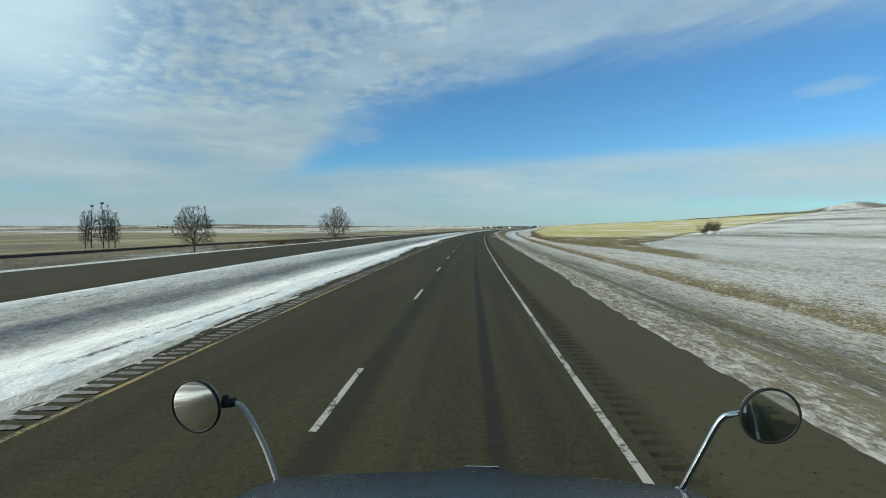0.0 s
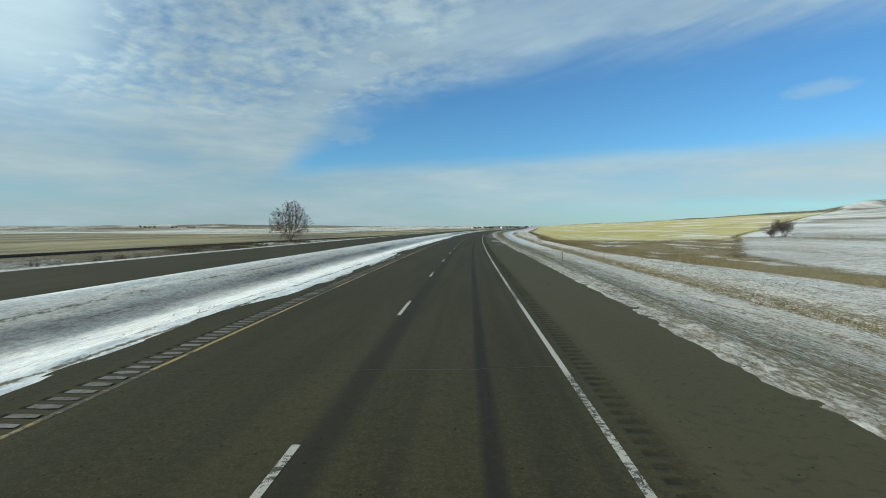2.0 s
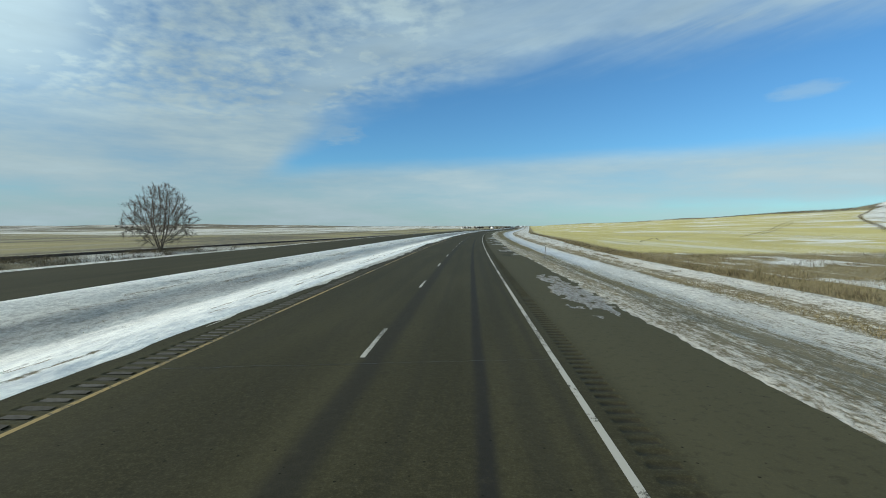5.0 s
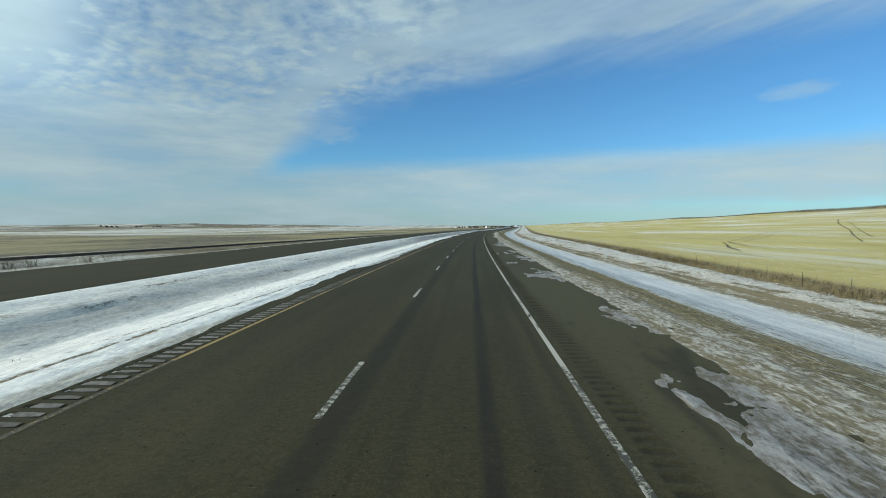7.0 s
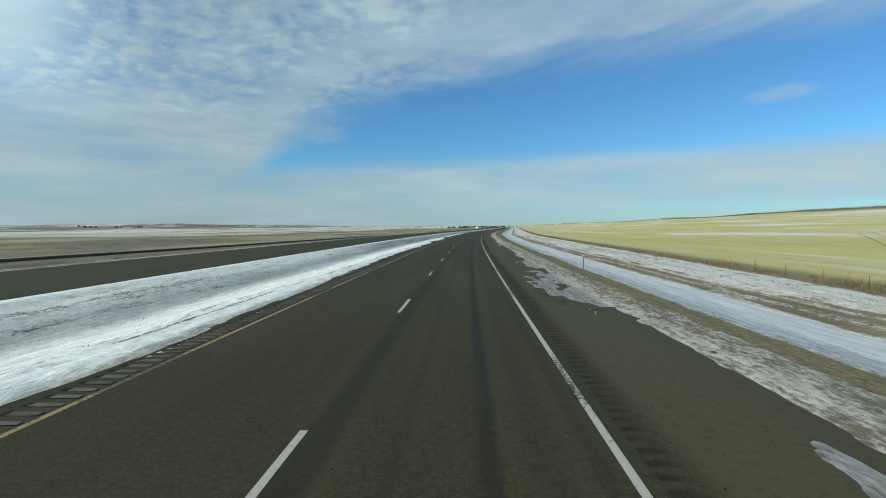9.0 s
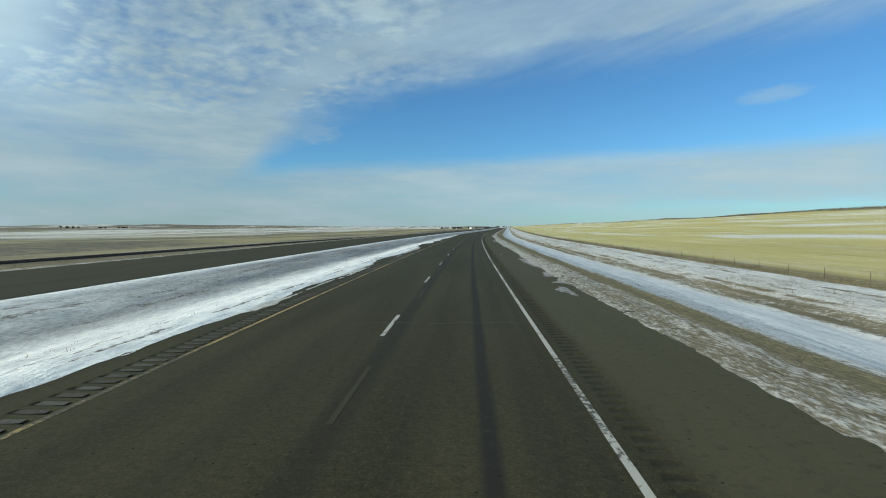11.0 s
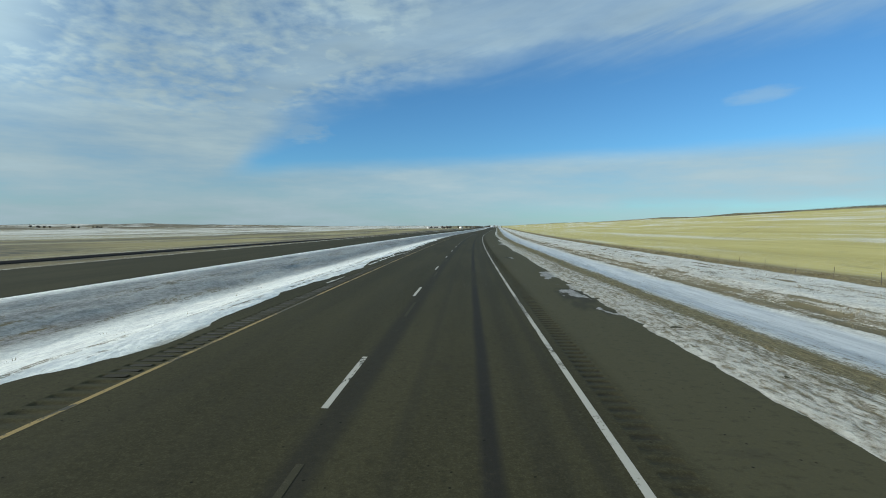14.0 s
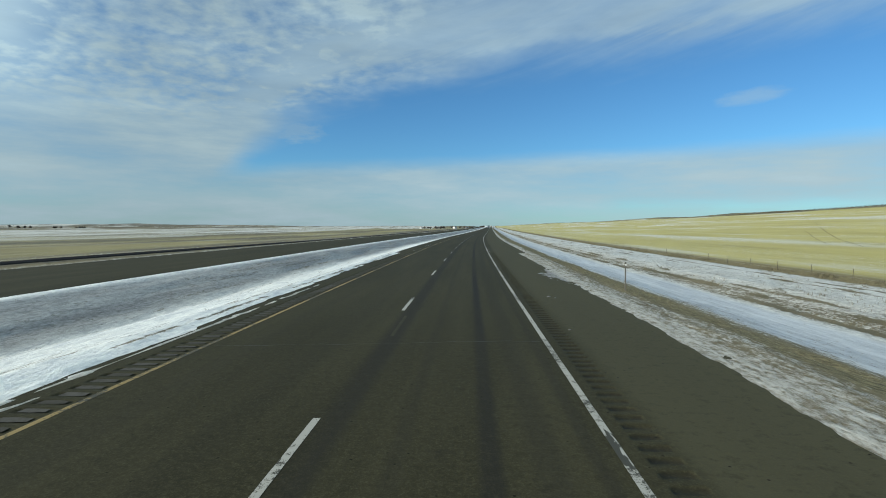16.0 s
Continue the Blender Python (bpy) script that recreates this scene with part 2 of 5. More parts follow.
def asphalt_nodes(k, bsdf):
    u, s, v = road_uv(k)
    m, step = k.m, k.step
    grit = m("ADD", m("MULTIPLY", k.noise(v, 34.0, 2.0, 0.8), 0.5), m("MULTIPLY", k.noise(v, 13.0, 3.0, 0.8), 0.5))
    patchy = k.noise(k.xyz(m("MULTIPLY", u, 0.7), m("MULTIPLY", s, 0.06)), 1.0, 5.0, 0.6)
    blotch = k.noise(v, 0.8, 5.0, 0.6)
    wob = m("MULTIPLY", m("SUBTRACT", k.noise(k.xyz(0.0, m("MULTIPLY", s, 0.15)), 1.0, 3.0), 0.5), 0.12)
    uu = m("ADD", u, wob)
    col = k.mix(step(patchy, 0.25, 0.75), (0.0295, 0.0270, 0.0133), (0.0500, 0.0458, 0.0232))
    col = k.mix(step(grit, 0.46, 0.68, 0.0, 0.75), col, (0.078, 0.0725, 0.039))
    col = k.mix(step(grit, 0.49, 0.34, 0.0, 0.38), col, (0.012, 0.011, 0.006))

    def stripe(c, w, amount):
        d = m("ABSOLUTE", m("SUBTRACT", uu, c))
        f = m("MULTIPLY", step(d, w, w * 0.25), amount)
        return m("MULTIPLY", f, step(patchy, 0.30, 0.55, 0.45, 1.0))

    for c, w, a in ((0.31, 0.19, 0.85), (-1.74, 0.36, 0.62), (-0.75, 0.16, 0.22), (0.95, 0.30, 0.25), (1.5, 0.14, 0.3), (-3.1, 0.4, 0.15), (-4.7, 0.4, 0.15)):
        col = k.mix(stripe(c, w, a), col, (0.019, 0.018, 0.016))
    col = k.mix(step(uu, 2.3, 2.7, 0.0, 0.55), col, (0.082, 0.077, 0.043))
    mottle = k.noise(v, 5.5, 4.0, 0.7)
    col = k.mix(step(mottle, 0.50, 0.70, 0.0, 0.38), col, (0.018, 0.0168, 0.009))
    col = k.mix(step(mottle, 0.46, 0.28, 0.0, 0.35), col, (0.056, 0.053, 0.031))
    specks = k.add("ShaderNodeTexVoronoi", feature="F1")
    k.join(v, specks.inputs["Vector"])
    specks.inputs["Scale"].default_value = 8.0
    keep = k.m("GREATER_THAN", k.split(specks.outputs["Color"])[0], 0.90)
    col = k.mix(m("MULTIPLY", keep, step(specks.outputs[0], 0.20, 0.08)), col, (0.010, 0.0095, 0.005))
    col = k.mix(attr(k, "wet"), col, (0.014, 0.013, 0.012))
    col = k.mix(step(blotch, 0.62, 0.78, 0.0, 0.35), col, (0.024, 0.022, 0.018))
    k.join(col, bsdf.inputs["Base Color"])
    k.join(m("ADD", 0.66, m("MULTIPLY", grit, 0.25)), bsdf.inputs["Roughness"])
    bsdf.inputs["Specular IOR Level"].default_value = 0.09
    relief(k, bsdf, grit, 0.5, 0.012)


def paint_nodes(colour, worn):
    def nodes(k, bsdf):
        u, s, v = road_uv(k)
        m, step = k.m, k.step
        chips = k.noise(v, 9.0, 6.0, 0.75)
        fine = k.noise(v, 60.0, 2.0, 0.6)
        tired = m("MULTIPLY", step(k.noise(k.xyz(0.0, m("MULTIPLY", s, 0.13)), 1.0, 4.0, 0.7), 0.44, 0.58), 0.22)
        gaps = m("MULTIPLY", step(k.noise(k.xyz(m("MULTIPLY", u, 3.0), m("MULTIPLY", s, 0.55)), 1.0, 4.0, 0.65), 0.60, 0.65), 0.4)
        tired = m("ADD", tired, gaps)
        lost = step(m("ADD", m("ADD", chips, tired), m("MULTIPLY", m("SUBTRACT", fine, 0.5), 0.25)), worn, worn + 0.10)
        col = k.mix(m("MULTIPLY", chips, 0.5), colour, tuple(c * 0.72 for c in colour))
        k.join(k.mix(lost, col, (0.045, 0.042, 0.026)), bsdf.inputs["Base Color"])
        relief(k, bsdf, fine, 0.4, 0.004)
    return nodes


def plain_nodes(colour, spread=0.25, scale=6.0, bump=0.2):
    def nodes(k, bsdf):
        v = k.add("ShaderNodeTexCoord").outputs["Object"]
        n = k.noise(v, scale, 5.0, 0.65)
        k.join(k.mix(n, tuple(c * (1 - spread) for c in colour), tuple(min(1, c * (1 + spread)) for c in colour)), bsdf.inputs["Base Color"])
        relief(k, bsdf, n, bump, 0.01)
    return nodes


GROUND = surface("field_and_snow", ground_nodes)
ASPHALT = surface("asphalt", asphalt_nodes)
YELLOW = surface("yellow_paint", paint_nodes((0.30, 0.212, 0.072), 0.60), 0.7)
WHITE = surface("white_paint", paint_nodes((0.40, 0.385, 0.325), 0.645), 0.7)
BARK = surface("bark", plain_nodes((0.085, 0.074, 0.061), 0.4, 9.0, 0.6))
TWIG = surface("twigs", plain_nodes((0.10, 0.087, 0.072), 0.3, 5.0, 0.2))
STEEL = surface("galvanised_steel", plain_nodes((0.34, 0.34, 0.33), 0.25, 14.0, 0.15), 0.55)
BALLAST = surface("ballast", plain_nodes((0.022, 0.020, 0.018), 0.4, 5.0, 0.8))
POST_STEEL = surface("weathered_post_steel", plain_nodes((0.135, 0.125, 0.10), 0.3, 12.0, 0.2), 0.7)
RUST = surface("rusted_rail", plain_nodes((0.05, 0.032, 0.022), 0.3, 8.0, 0.2), 0.6)


# ---- noise and meshes ----
def lattice(ix, iy, seed):
    h = (ix.astype(np.int64) * 374761393 + iy.astype(np.int64) * 668265263 + seed * 974711) & 0xFFFFFFFF
    h = ((h ^ (h >> 13)) * 1274126177) & 0xFFFFFFFF
    return ((h ^ (h >> 16)) & 0xFFFF) / 65535.0


def vnoise(x, y, seed=0):
    """Smooth value noise, 0 to 1."""
    x, y = np.broadcast_arrays(np.asarray(x, float), np.asarray(y, float))
    ix, iy = np.floor(x), np.floor(y)
    fx, fy = x - ix, y - iy
    fx, fy = fx * fx * (3 - 2 * fx), fy * fy * (3 - 2 * fy)
    a = lattice(ix, iy, seed) * (1 - fx) + lattice(ix + 1, iy, seed) * fx
    b = lattice(ix, iy + 1, seed) * (1 - fx) + lattice(ix + 1, iy + 1, seed) * fx
    return a * (1 - fy) + b * fy


def fbm(x, y, seed=0, octaves=4):
    total, amp, size = 0.0, 0.5, 0.0
    for i in range(octaves):
        total = total + amp * vnoise(np.asarray(x) * 2 ** i, np.asarray(y) * 2 ** i, seed + 17 * i)
        size += amp
        amp *= 0.5
    return total / size


def ramp(v, lo, hi):
    t = np.clip((np.asarray(v, float) - lo) / (hi - lo), 0, 1)
    return t * t * (3 - 2 * t)


def grid(name, s, u, z, material, attributes=(), smooth=True):
    """A sheet over rows s and columns u of the road's coordinates, with heights z (rows by columns)."""
    S, U = np.meshgrid(s, u, indexing="ij")
    X, Y = place(S, U)
    rows, cols = S.shape
    me = bpy.data.meshes.new(name)
    idx = np.arange(rows * cols).reshape(rows, cols)
    quads = np.stack((idx[:-1, :-1], idx[:-1, 1:], idx[1:, 1:], idx[1:, :-1]), -1).reshape(-1, 4)
    me.vertices.add(rows * cols)
    me.vertices.foreach_set("co", np.stack((X, Y, z), -1).astype(np.float32).ravel())
    me.loops.add(quads.size)
    me.loops.foreach_set("vertex_index", quads.ravel().astype(np.int32))
    me.polygons.add(len(quads))
    me.polygons.foreach_set("loop_start", (np.arange(len(quads)) * 4).astype(np.int32))
    uv = me.uv_layers.new(name="road")
    flat = np.stack((U.ravel(), S.ravel()), -1)[quads.ravel()]
    uv.data.foreach_set("uv", flat.astype(np.float32).ravel())
    for label, values in attributes:
        a = me.attributes.new(label, "FLOAT", "POINT")
        a.data.foreach_set("value", np.asarray(values, np.float32).ravel())
    me.polygons.foreach_set("use_smooth", np.full(len(quads), smooth))
    me.update()
    me.validate()
    me.materials.append(material)
    return new(name, me)


def part(name, bm, material, parent=None, label=""):
    me = bpy.data.meshes.new(name)
    bm.to_mesh(me)
    bm.free()
    me.materials.append(material)
    ob = new(name, me)
    if parent:
        ob.parent = parent
    if label:
        ob["label"] = label
    return ob


# ---- the lie of the land ----
U_KNOTS = [-4000, -2500, -1500, -630, -300, -145, -92, -86, -74, -60, -46, -38, -33.5, -31.9, -30.7, -30.2, -18.6, -18.3, -17.9, -16.9, -15.8, -14.6, -13.3, -8.4, -7.6, -6.6, 5.45, 5.75, 6.0, 6.7, 8.5, 12.0, 15.5, 18.5, 22, 27, 34, 52, 80, 120, 200, 400, 700, 1000, 2000, 4000]
Z_KNOTS = [2, -1, -5, -5.5, -5.2, -4.6, -3.6, -3.5, -3.8, -3.6, -2.9, -1.9, -0.6, 0.02, 0.02, -0.12, -0.12, 0.01, -0.02, -0.30, -0.62, -0.98, -1.16, -0.22, -0.06, -0.12, -0.12, -0.03, -0.04, -0.10, -0.62, -1.3, -1.35, -1.05, -1.15, -1.25, -1.25, -1.2, -0.3, 1.4, 7, 23, 36, 60, 90, 110]


def rail_top(s):
    """Height of the railway beyond the far carriageway."""
    return np.interp(s, [-100, 95, 137, 245, 395, 700, 1500], [-2.1, -2.1, -2.05, -2.5, -3.1, -3.3, -1.0])


def far_side(s):
    """Height of the other carriageway."""
    return np.interp(s, [0, 60, 110, 200, 400, 600, 900], [-0.40, -0.30, -0.32, -0.36, -0.20, -0.08, 0.0])


def rise(s):
    return 3.2 * ramp(s, 600, 1900)


def land(s, u):
    """Height of the ground."""
    z = np.interp(u, U_KNOTS, Z_KNOTS) + rise(s)
    z = z + far_side(s) * ramp(u, -15.0, -18.5)
    z = np.where(u > 120, 1.4 + (z - 1.4) * (1 - 0.27 * ramp(s, 700, 1500) * ramp(u, 120, 250) * ramp(u, 1700, 1300)), z)
    z = z + 9.0 * np.exp(-((s - 742) / 42.0) ** 2 - ((u - 418) / 34.0) ** 2)
    z = z + ramp(s, 2850, 3700) * 26 * fbm(u / 500.0 + 3, s / 500.0, 9, 4)
    z = z + ramp(u, -800, -2200) * 44 * (fbm(u / 420.0, s / 520.0, 6, 4) - 0.47)
    out = np.clip((np.abs(u + 1.0) - 40) / 400.0, 0, 1)
    z = z + out * 7.0 * (fbm(u / 420.0, s / 520.0, 3, 3) - 0.5) + out ** 2 * 9.0 * (fbm(u / 1100.0 + 7, s / 1300.0, 5, 3) - 0.5)
    verge = ramp(u, 4.6, 5.6) * ramp(u, 60, 20) + ramp(u, -7.0, -8.2) * ramp(u, -18.4, -17.0) + ramp(u, -31.2, -33.0) * ramp(u, -95, -80)
    z = z + verge * (0.12 * (fbm(u / 1.0, s / 5.0, 11, 3) - 0.5) + 0.07 * (fbm(u / 0.4, s / 2.2, 12, 2) - 0.5))
    bumps = ramp(u, 4.6, 5.6) * ramp(u, 33, 28) + 0.7 * ramp(u, -8.0, -9.5) * ramp(u, -18.2, -16.5)
    z = z + bumps * 0.05 * (fbm(u / 0.35, s / 1.6, 13, 2) - 0.5)
    z = z + (ramp(u, -11.0, -13.0) * ramp(u, -18.0, -17.2) * (0.16 * (fbm(u / 0.9, s / 16.0, 14, 3) - 0.5) + 0.08 * (fbm(u / 0.45, s / 3.0, 16, 2) - 0.5)) + 0.14 * ramp(u, -9.4, -10.5) * ramp(u, -14.0, -13.0) * (fbm(u / 0.7, s / 9.0, 15, 3) - 0.5))
    z = z + 0.16 * ramp(s, 150, 185) * ramp(s, 250, 225) * ramp(u, 15.5, 17) * ramp(u, 26, 24) * (fbm(u / 0.7, s / 1.5, 17, 3) - 0.5)
    low = ramp(s, 60, 250) * ramp(u, -36, -50) * ramp(u, -200, -110)
    z = z - 0.7 * low
    bank = ramp(u, -102, -90) * ramp(u, -60, -72)
    return z * (1 - bank) + (rail_top(s) - 0.50) * bank


def field_edge(s):
    """u at which the snowy field begins on the right."""
    return np.interp(s, [-200, 60, 78, 125, 166, 227, 263, 347, 531, 768, 2000, 4000], [23, 25, 31, 37, 56, 84, 104, 154, 254, 398, 1100, 2200])


def fence_shift(s):
    """How much nearer than its usual 27.4 m the fence row runs."""
    return np.interp(s, [90, 130, 200, 235, 270, 320, 400], [0, 7.0, 7.4, 5.4, 3.0, 1.0, 0])


def margin(s, u):
    """u as if the fence row ran straight."""
    return u + fence_shift(s) * ramp(u, 16.8, 19.5) * ramp(u, 80, 40)


SNOW_PATCH = (250.0, 78.0)


def ridge_top(s, u):
    """The scrubby crest above the stubble slope."""
    rough = 40 * (fbm(s / 120.0, u / 60.0, 59, 3) - 0.5)
    return ramp(u + rough - np.interp(s, [600, 1000, 1300, 1700, 2400], [352, 350, 372, 560, 900]), -12, 14) * ramp(s, 560, 640)


def snow_cover(s, u):
    v = margin(s, u)
    c = np.interp(v, [-110, -92, -86, -60, -45, -36, -32.2, -31.2, -18.3, -17.6, -15.6, -13.6, -10.5, -9.75, -9.0, -7, 4.6, 5.4, 6.6, 7.4, 9.0, 9.8, 14.2, 15.0, 16.6, 17.6, 25.5, 27, 30, 34, 4000],
                  [0.14, 0.30, 0.55, 0.66, 0.66, 0.62, 0.44, 0.62, 0.98, 1.00, 0.98, 1.00, 1.08, 0.90, 1.05, 1.1, 0.46, 0.54, 0.52, 0.46, 0.48, 0.66, 0.92, 0.50, 0.42, 0.62, 0.66, 0.10, 0.05, 0.26, 0.32])
    wide = ramp(u + 60 * (fbm(u / 90.0, s / 220.0, 35, 3) - 0.5), -255, -300) * ramp(s, 470, 640)
    c = c + 0.40 * wide - 0.28 * ramp(u, -950, -1300)
    c = c + (0.40 - 0.25 * ramp(s, 150, 220)) * np.exp(-((u + 9.75) / 0.35) ** 2) * ramp(fbm(s / 2.5, 0 * u, 39, 3), 0.50, 0.62) - 0.12 * ramp(s, 150, 220) * np.exp(-((u + 9.9) / 0.55) ** 2) - 0.3 * ramp(s, 170, 250) * np.exp(-((u + 31.2) / 0.9) ** 2)
    near = ramp(s, 190, 130) * ramp(u, 8.5, 10) * ramp(u, 15.5, 14)
    c = c - (0.03 + 0.06 * ramp(s, 270, 225)) * ramp(u, 4.6, 5.0) * ramp(u, 10, 9)
    c = c - 0.18 * near + 0.12 * ramp(s, 300, 380) * ramp(u, 4.4, 4.8) * ramp(u, 7.4, 6.2) - 0.34 * ramp(s, 180, 240) * ramp(u, 6.2, 6.9) * ramp(u, 9.6, 8.8)
    c = c + 0.42 * ramp(u, 34, 60) * (fbm(u / 14.0, s / 70.0, 37, 4) - 0.5) * 2
    c = c + 0.50 * ramp(u, -33, -36) * ramp(u, -76, -70) * (fbm(u / 4.0, s / 22.0, 48, 4) - 0.5) * 2
    edge = field_edge(s) + 5 * (fbm(s / 9.0, u / 30.0, 21, 3) - 0.5)
    for a, w in ((15.4, 0.30), (16.6, 0.25), (17.7, 0.25), (22.3, 0.30), (24.0, 0.22)):
        line = a + 1.0 * (fbm(s / 25.0, 0 * s + a, 51, 3) - 0.5)
        c = c - 0.55 * ramp(s, 150, 190) * np.exp(-((u - line) / w) ** 2) * ramp(fbm(s / 5.0, 0 * s + 3 * a, 52, 3), 0.42, 0.55)
    c = c + 0.16 * ramp(s, 140, 180) * ramp(u, 16.4, 17.2) * ramp(v, 26.5, 25.5)
    for a, w, k in ((-8.7, 0.10, 0.40), (-9.7, 0.16, 0.45), (-13.9, 0.16, 0.35), (-14.7, 0.22, 0.50), (-15.5, 0.18, 0.45), (-16.2, 0.25, 0.50), (-17.0, 0.16, 0.45)):
        line = a + 0.9 * (fbm(s / 30.0, 0 * s + a, 55, 3) - 0.5)
        c = c - k * np.exp(-((u - line) / w) ** 2) * ramp(fbm(s / 6.0, 0 * s + 5 * a, 56, 3), 0.42, 0.58)
    c = c + 0.6 * ramp(s, 190, 230) * np.exp(-((v - 25.5 - 0.5 * (fbm(s / 8.0, 0 * s, 57, 2) - 0.5)) / 0.35) ** 2) * ramp(fbm(s / 2.5, 0 * s + 2, 58, 3), 0.46, 0.56)
    c = c + 0.9 * ramp(s, 140, 180) * ramp(u, 16, 17.5) * ramp(v, 26, 25) * (fbm(u / 0.6, s / 2.2, 64, 3) - 0.5)
    c = c - 0.50 * ramp(s, 265, 315) * ramp(u, -37, -43) * ramp(u, -92, -80)
    c = c + 0.50 * ramp(u, 5.2, 5.8) * ramp(u, 16, 13) * (fbm(u / 0.8, s / 8.0, 68, 3) - 0.5) * (1 - 0.7 * ice_cover(s, u))
    c = c - 0.45 * ridge_top(s, u)
    gully = ramp(s, 80, 110) * ramp(s, 216, 208) * ramp(v, 25, 27) * ramp(u - edge, 0, -2)
    c = c + 0.50 * gully * ramp(fbm(u / 3.5, s / 11.0, 53, 3), 0.60, 0.72)
    c = c + 0.8 * ramp(1 - ((s - SNOW_PATCH[0]) / 28.0) ** 2 - ((u - SNOW_PATCH[1]) / 9.0) ** 2 + 3.2 * (fbm(u / 3.0, s / 7.0, 54, 4) - 0.5), 0.1, 0.9)
    c = c - 0.36 * ramp(s, 232, 214) * ramp(u, -33, -36)
    inside = ramp(u - edge, -1.5, 1.5)
    strip = inside * ramp(s, 214, 225) * ramp(u - edge, 11, 6)
    c = c * (1 - inside) + inside * (0.30 * strip + 0.59 + 0.36 * (fbm(u / 9.0, s / 30.0, 38, 4) - 0.5))
    c = c + 0.30 * ramp(np.abs(u), 150, 500) * (fbm(u / 160.0, s / 300.0, 31, 3) - 0.5) * 2
    c = c + 0.40 * ramp(u, -300, -700) * (fbm(u / 90.0, s / 1100.0, 33, 3) - 0.45) * 2
    return c


def straw_cover(s, u):
    edge = field_edge(s)
    right = ramp(margin(s, u), 29, 33) * ramp(u - edge, 1.0, -1.0) * ramp(s + 6 * fbm(u / 15.0, s / 15.0, 44, 2), 196, 212)
    left = (0.10 + 0.50 * fbm(u / 40.0, s / 260.0, 45, 4)) * ramp(u, -95, -130)
    return np.maximum(right, left)


def brush_cover(s, u):
    edge = field_edge(s)
    v = margin(s, u)
    wave = 5 * (fbm(s / 14.0, u / 14.0, 41, 3) - 0.5)
    gully = ramp(s, 80, 118) * ramp(s + wave, 214, 204) * ramp(v + wave * 0.4, 25, 27.5) * ramp(u - edge, 0.5, -1.5)
    hedge = ramp(v + wave * 0.25, 25.6, 26.6) * ramp(v + wave * 0.25, 30.5, 29)
    strip = ramp(u, 14.6, 15.1) * ramp(u, 16.5, 15.9) * ramp(s, 190, 150)
    rail = 0.8 * ramp(u, -92, -88) * ramp(u, -50, -62)
    far = 0.7 * ramp(u + 300 * (fbm(s / 400.0, u / 300.0, 43, 3) - 0.5), -1000, -1500)
    tan = 0.9 * ramp(s, 165, 225) * ramp(u + 0.5 * (fbm(s / 5.0, u, 61, 3) - 0.5), 6.3, 7.0) * ramp(u, 9.5, 8.7)
    tan = tan + 0.55 * ramp(s, 250, 200) * ramp(u, 6.2, 6.9) * ramp(u, 14.8, 13.5) * ramp(fbm(u / 1.5, s / 9.0, 66, 3), 0.34, 0.55)
    return np.clip(gully + hedge + strip + rail + far + tan, 0, 1)


def sage_cover(s, u):
    """Dark scrub on the distant hills."""
    rough = 240 * (fbm(s / 400.0, u / 300.0, 42, 3) - 0.5)
    return np.clip(0.95 * ridge_top(s, u) + 0.5 * ramp(u + 1.4 * rough, -900, -1400) + 0.8 * ramp(s + rough, 3330, 3480) + 0.9 * ramp(u, -87, -84) * ramp(u, -73, -76) + (0.45 + 0.6 * np.maximum(ramp(s, 232, 214), ramp(s, 265, 315))) * ramp(u, -33, -36) * ramp(u, -76, -70) * fbm(u / 5.0, s / 14.0, 49, 3) + 0.9 * ramp(fbm(u / 22.0, s / 160.0, 47, 4), 0.38, 0.62) * ramp(u, -84, -96), 0, 1)


def wild_cover(s, u):
    """How much the snow lies in broad wind-blown bands."""
    return np.clip(0.18 * ramp(u, -34, -40) + 0.30 * ramp(u, -110, -260) + 0.25 * ramp(u, -300, -600) + 0.52 * ramp(u, 40, 100), 0, 1)


def ice_cover(s, u):
    """Smooth blue-grey ice along the bottom of the ditch."""
    edge = 0.8 * (fbm(s / 12.0, u / 3.0, 60, 3) - 0.5)
    return 0.85 * ramp(s, 165, 210) * ramp(u + edge, 9.5, 10.3) * ramp(u + edge, 14.5, 13.7)


def slope_shade_cover(s, u):
    """Shade and dirty snow of the median's far slope, put in as grey."""
    middle = -14.7 + 1.0 * (fbm(s / 25.0, 0 * s, 65, 3) - 0.5)
    band = np.exp(-(np.abs((u - middle) / 0.85)) ** 3)
    band = np.maximum(band, ramp(s, 290, 330) * ramp(u, -18.0, -17.2) * ramp(u, -13.6, -14.8))
    return np.interp(s, [0, 130, 190, 290, 330], [0.85, 0.85, 0.40, 0.45, 0.75]) * band * (0.55 + 0.9 * fbm(u / 0.8, s / 6.0, 67, 3))


def old_cover(s, u):
    """Grey, thawed and refrozen snow on the verges."""
    lumps = 0.35 * (fbm(u / 1.5, s / 5.0, 46, 3) - 0.5)
    right = 0.35 * ramp(s, 190, 130) * ramp(u, 8.5, 10) * ramp(u, 15, 14) + np.interp(u, [4.5, 5.5, 8.5, 10, 14.5, 17, 19, 28, 40], [0.8, 0.95, 0.9, 0.60, 0.55, 0.85, 0.6, 0.5, 0.30])
    # greyest on the median's far slope, where its shade is coloured in too
    left = np.interp(u, [-60, -31, -18.3, -17.3, -16, -14.2, -13, -11, -7], [0.6, 0.4, 0.10, 0.55, 0.85, 0.80, 0.35, 0.08, 0.05]) * (1 - 0.45 * ramp(s, 130, 200) * ramp(u, -19, -18))
    return np.clip(np.where(u > 0, right, left) + lumps * (np.abs(u) < 60), 0, 1)


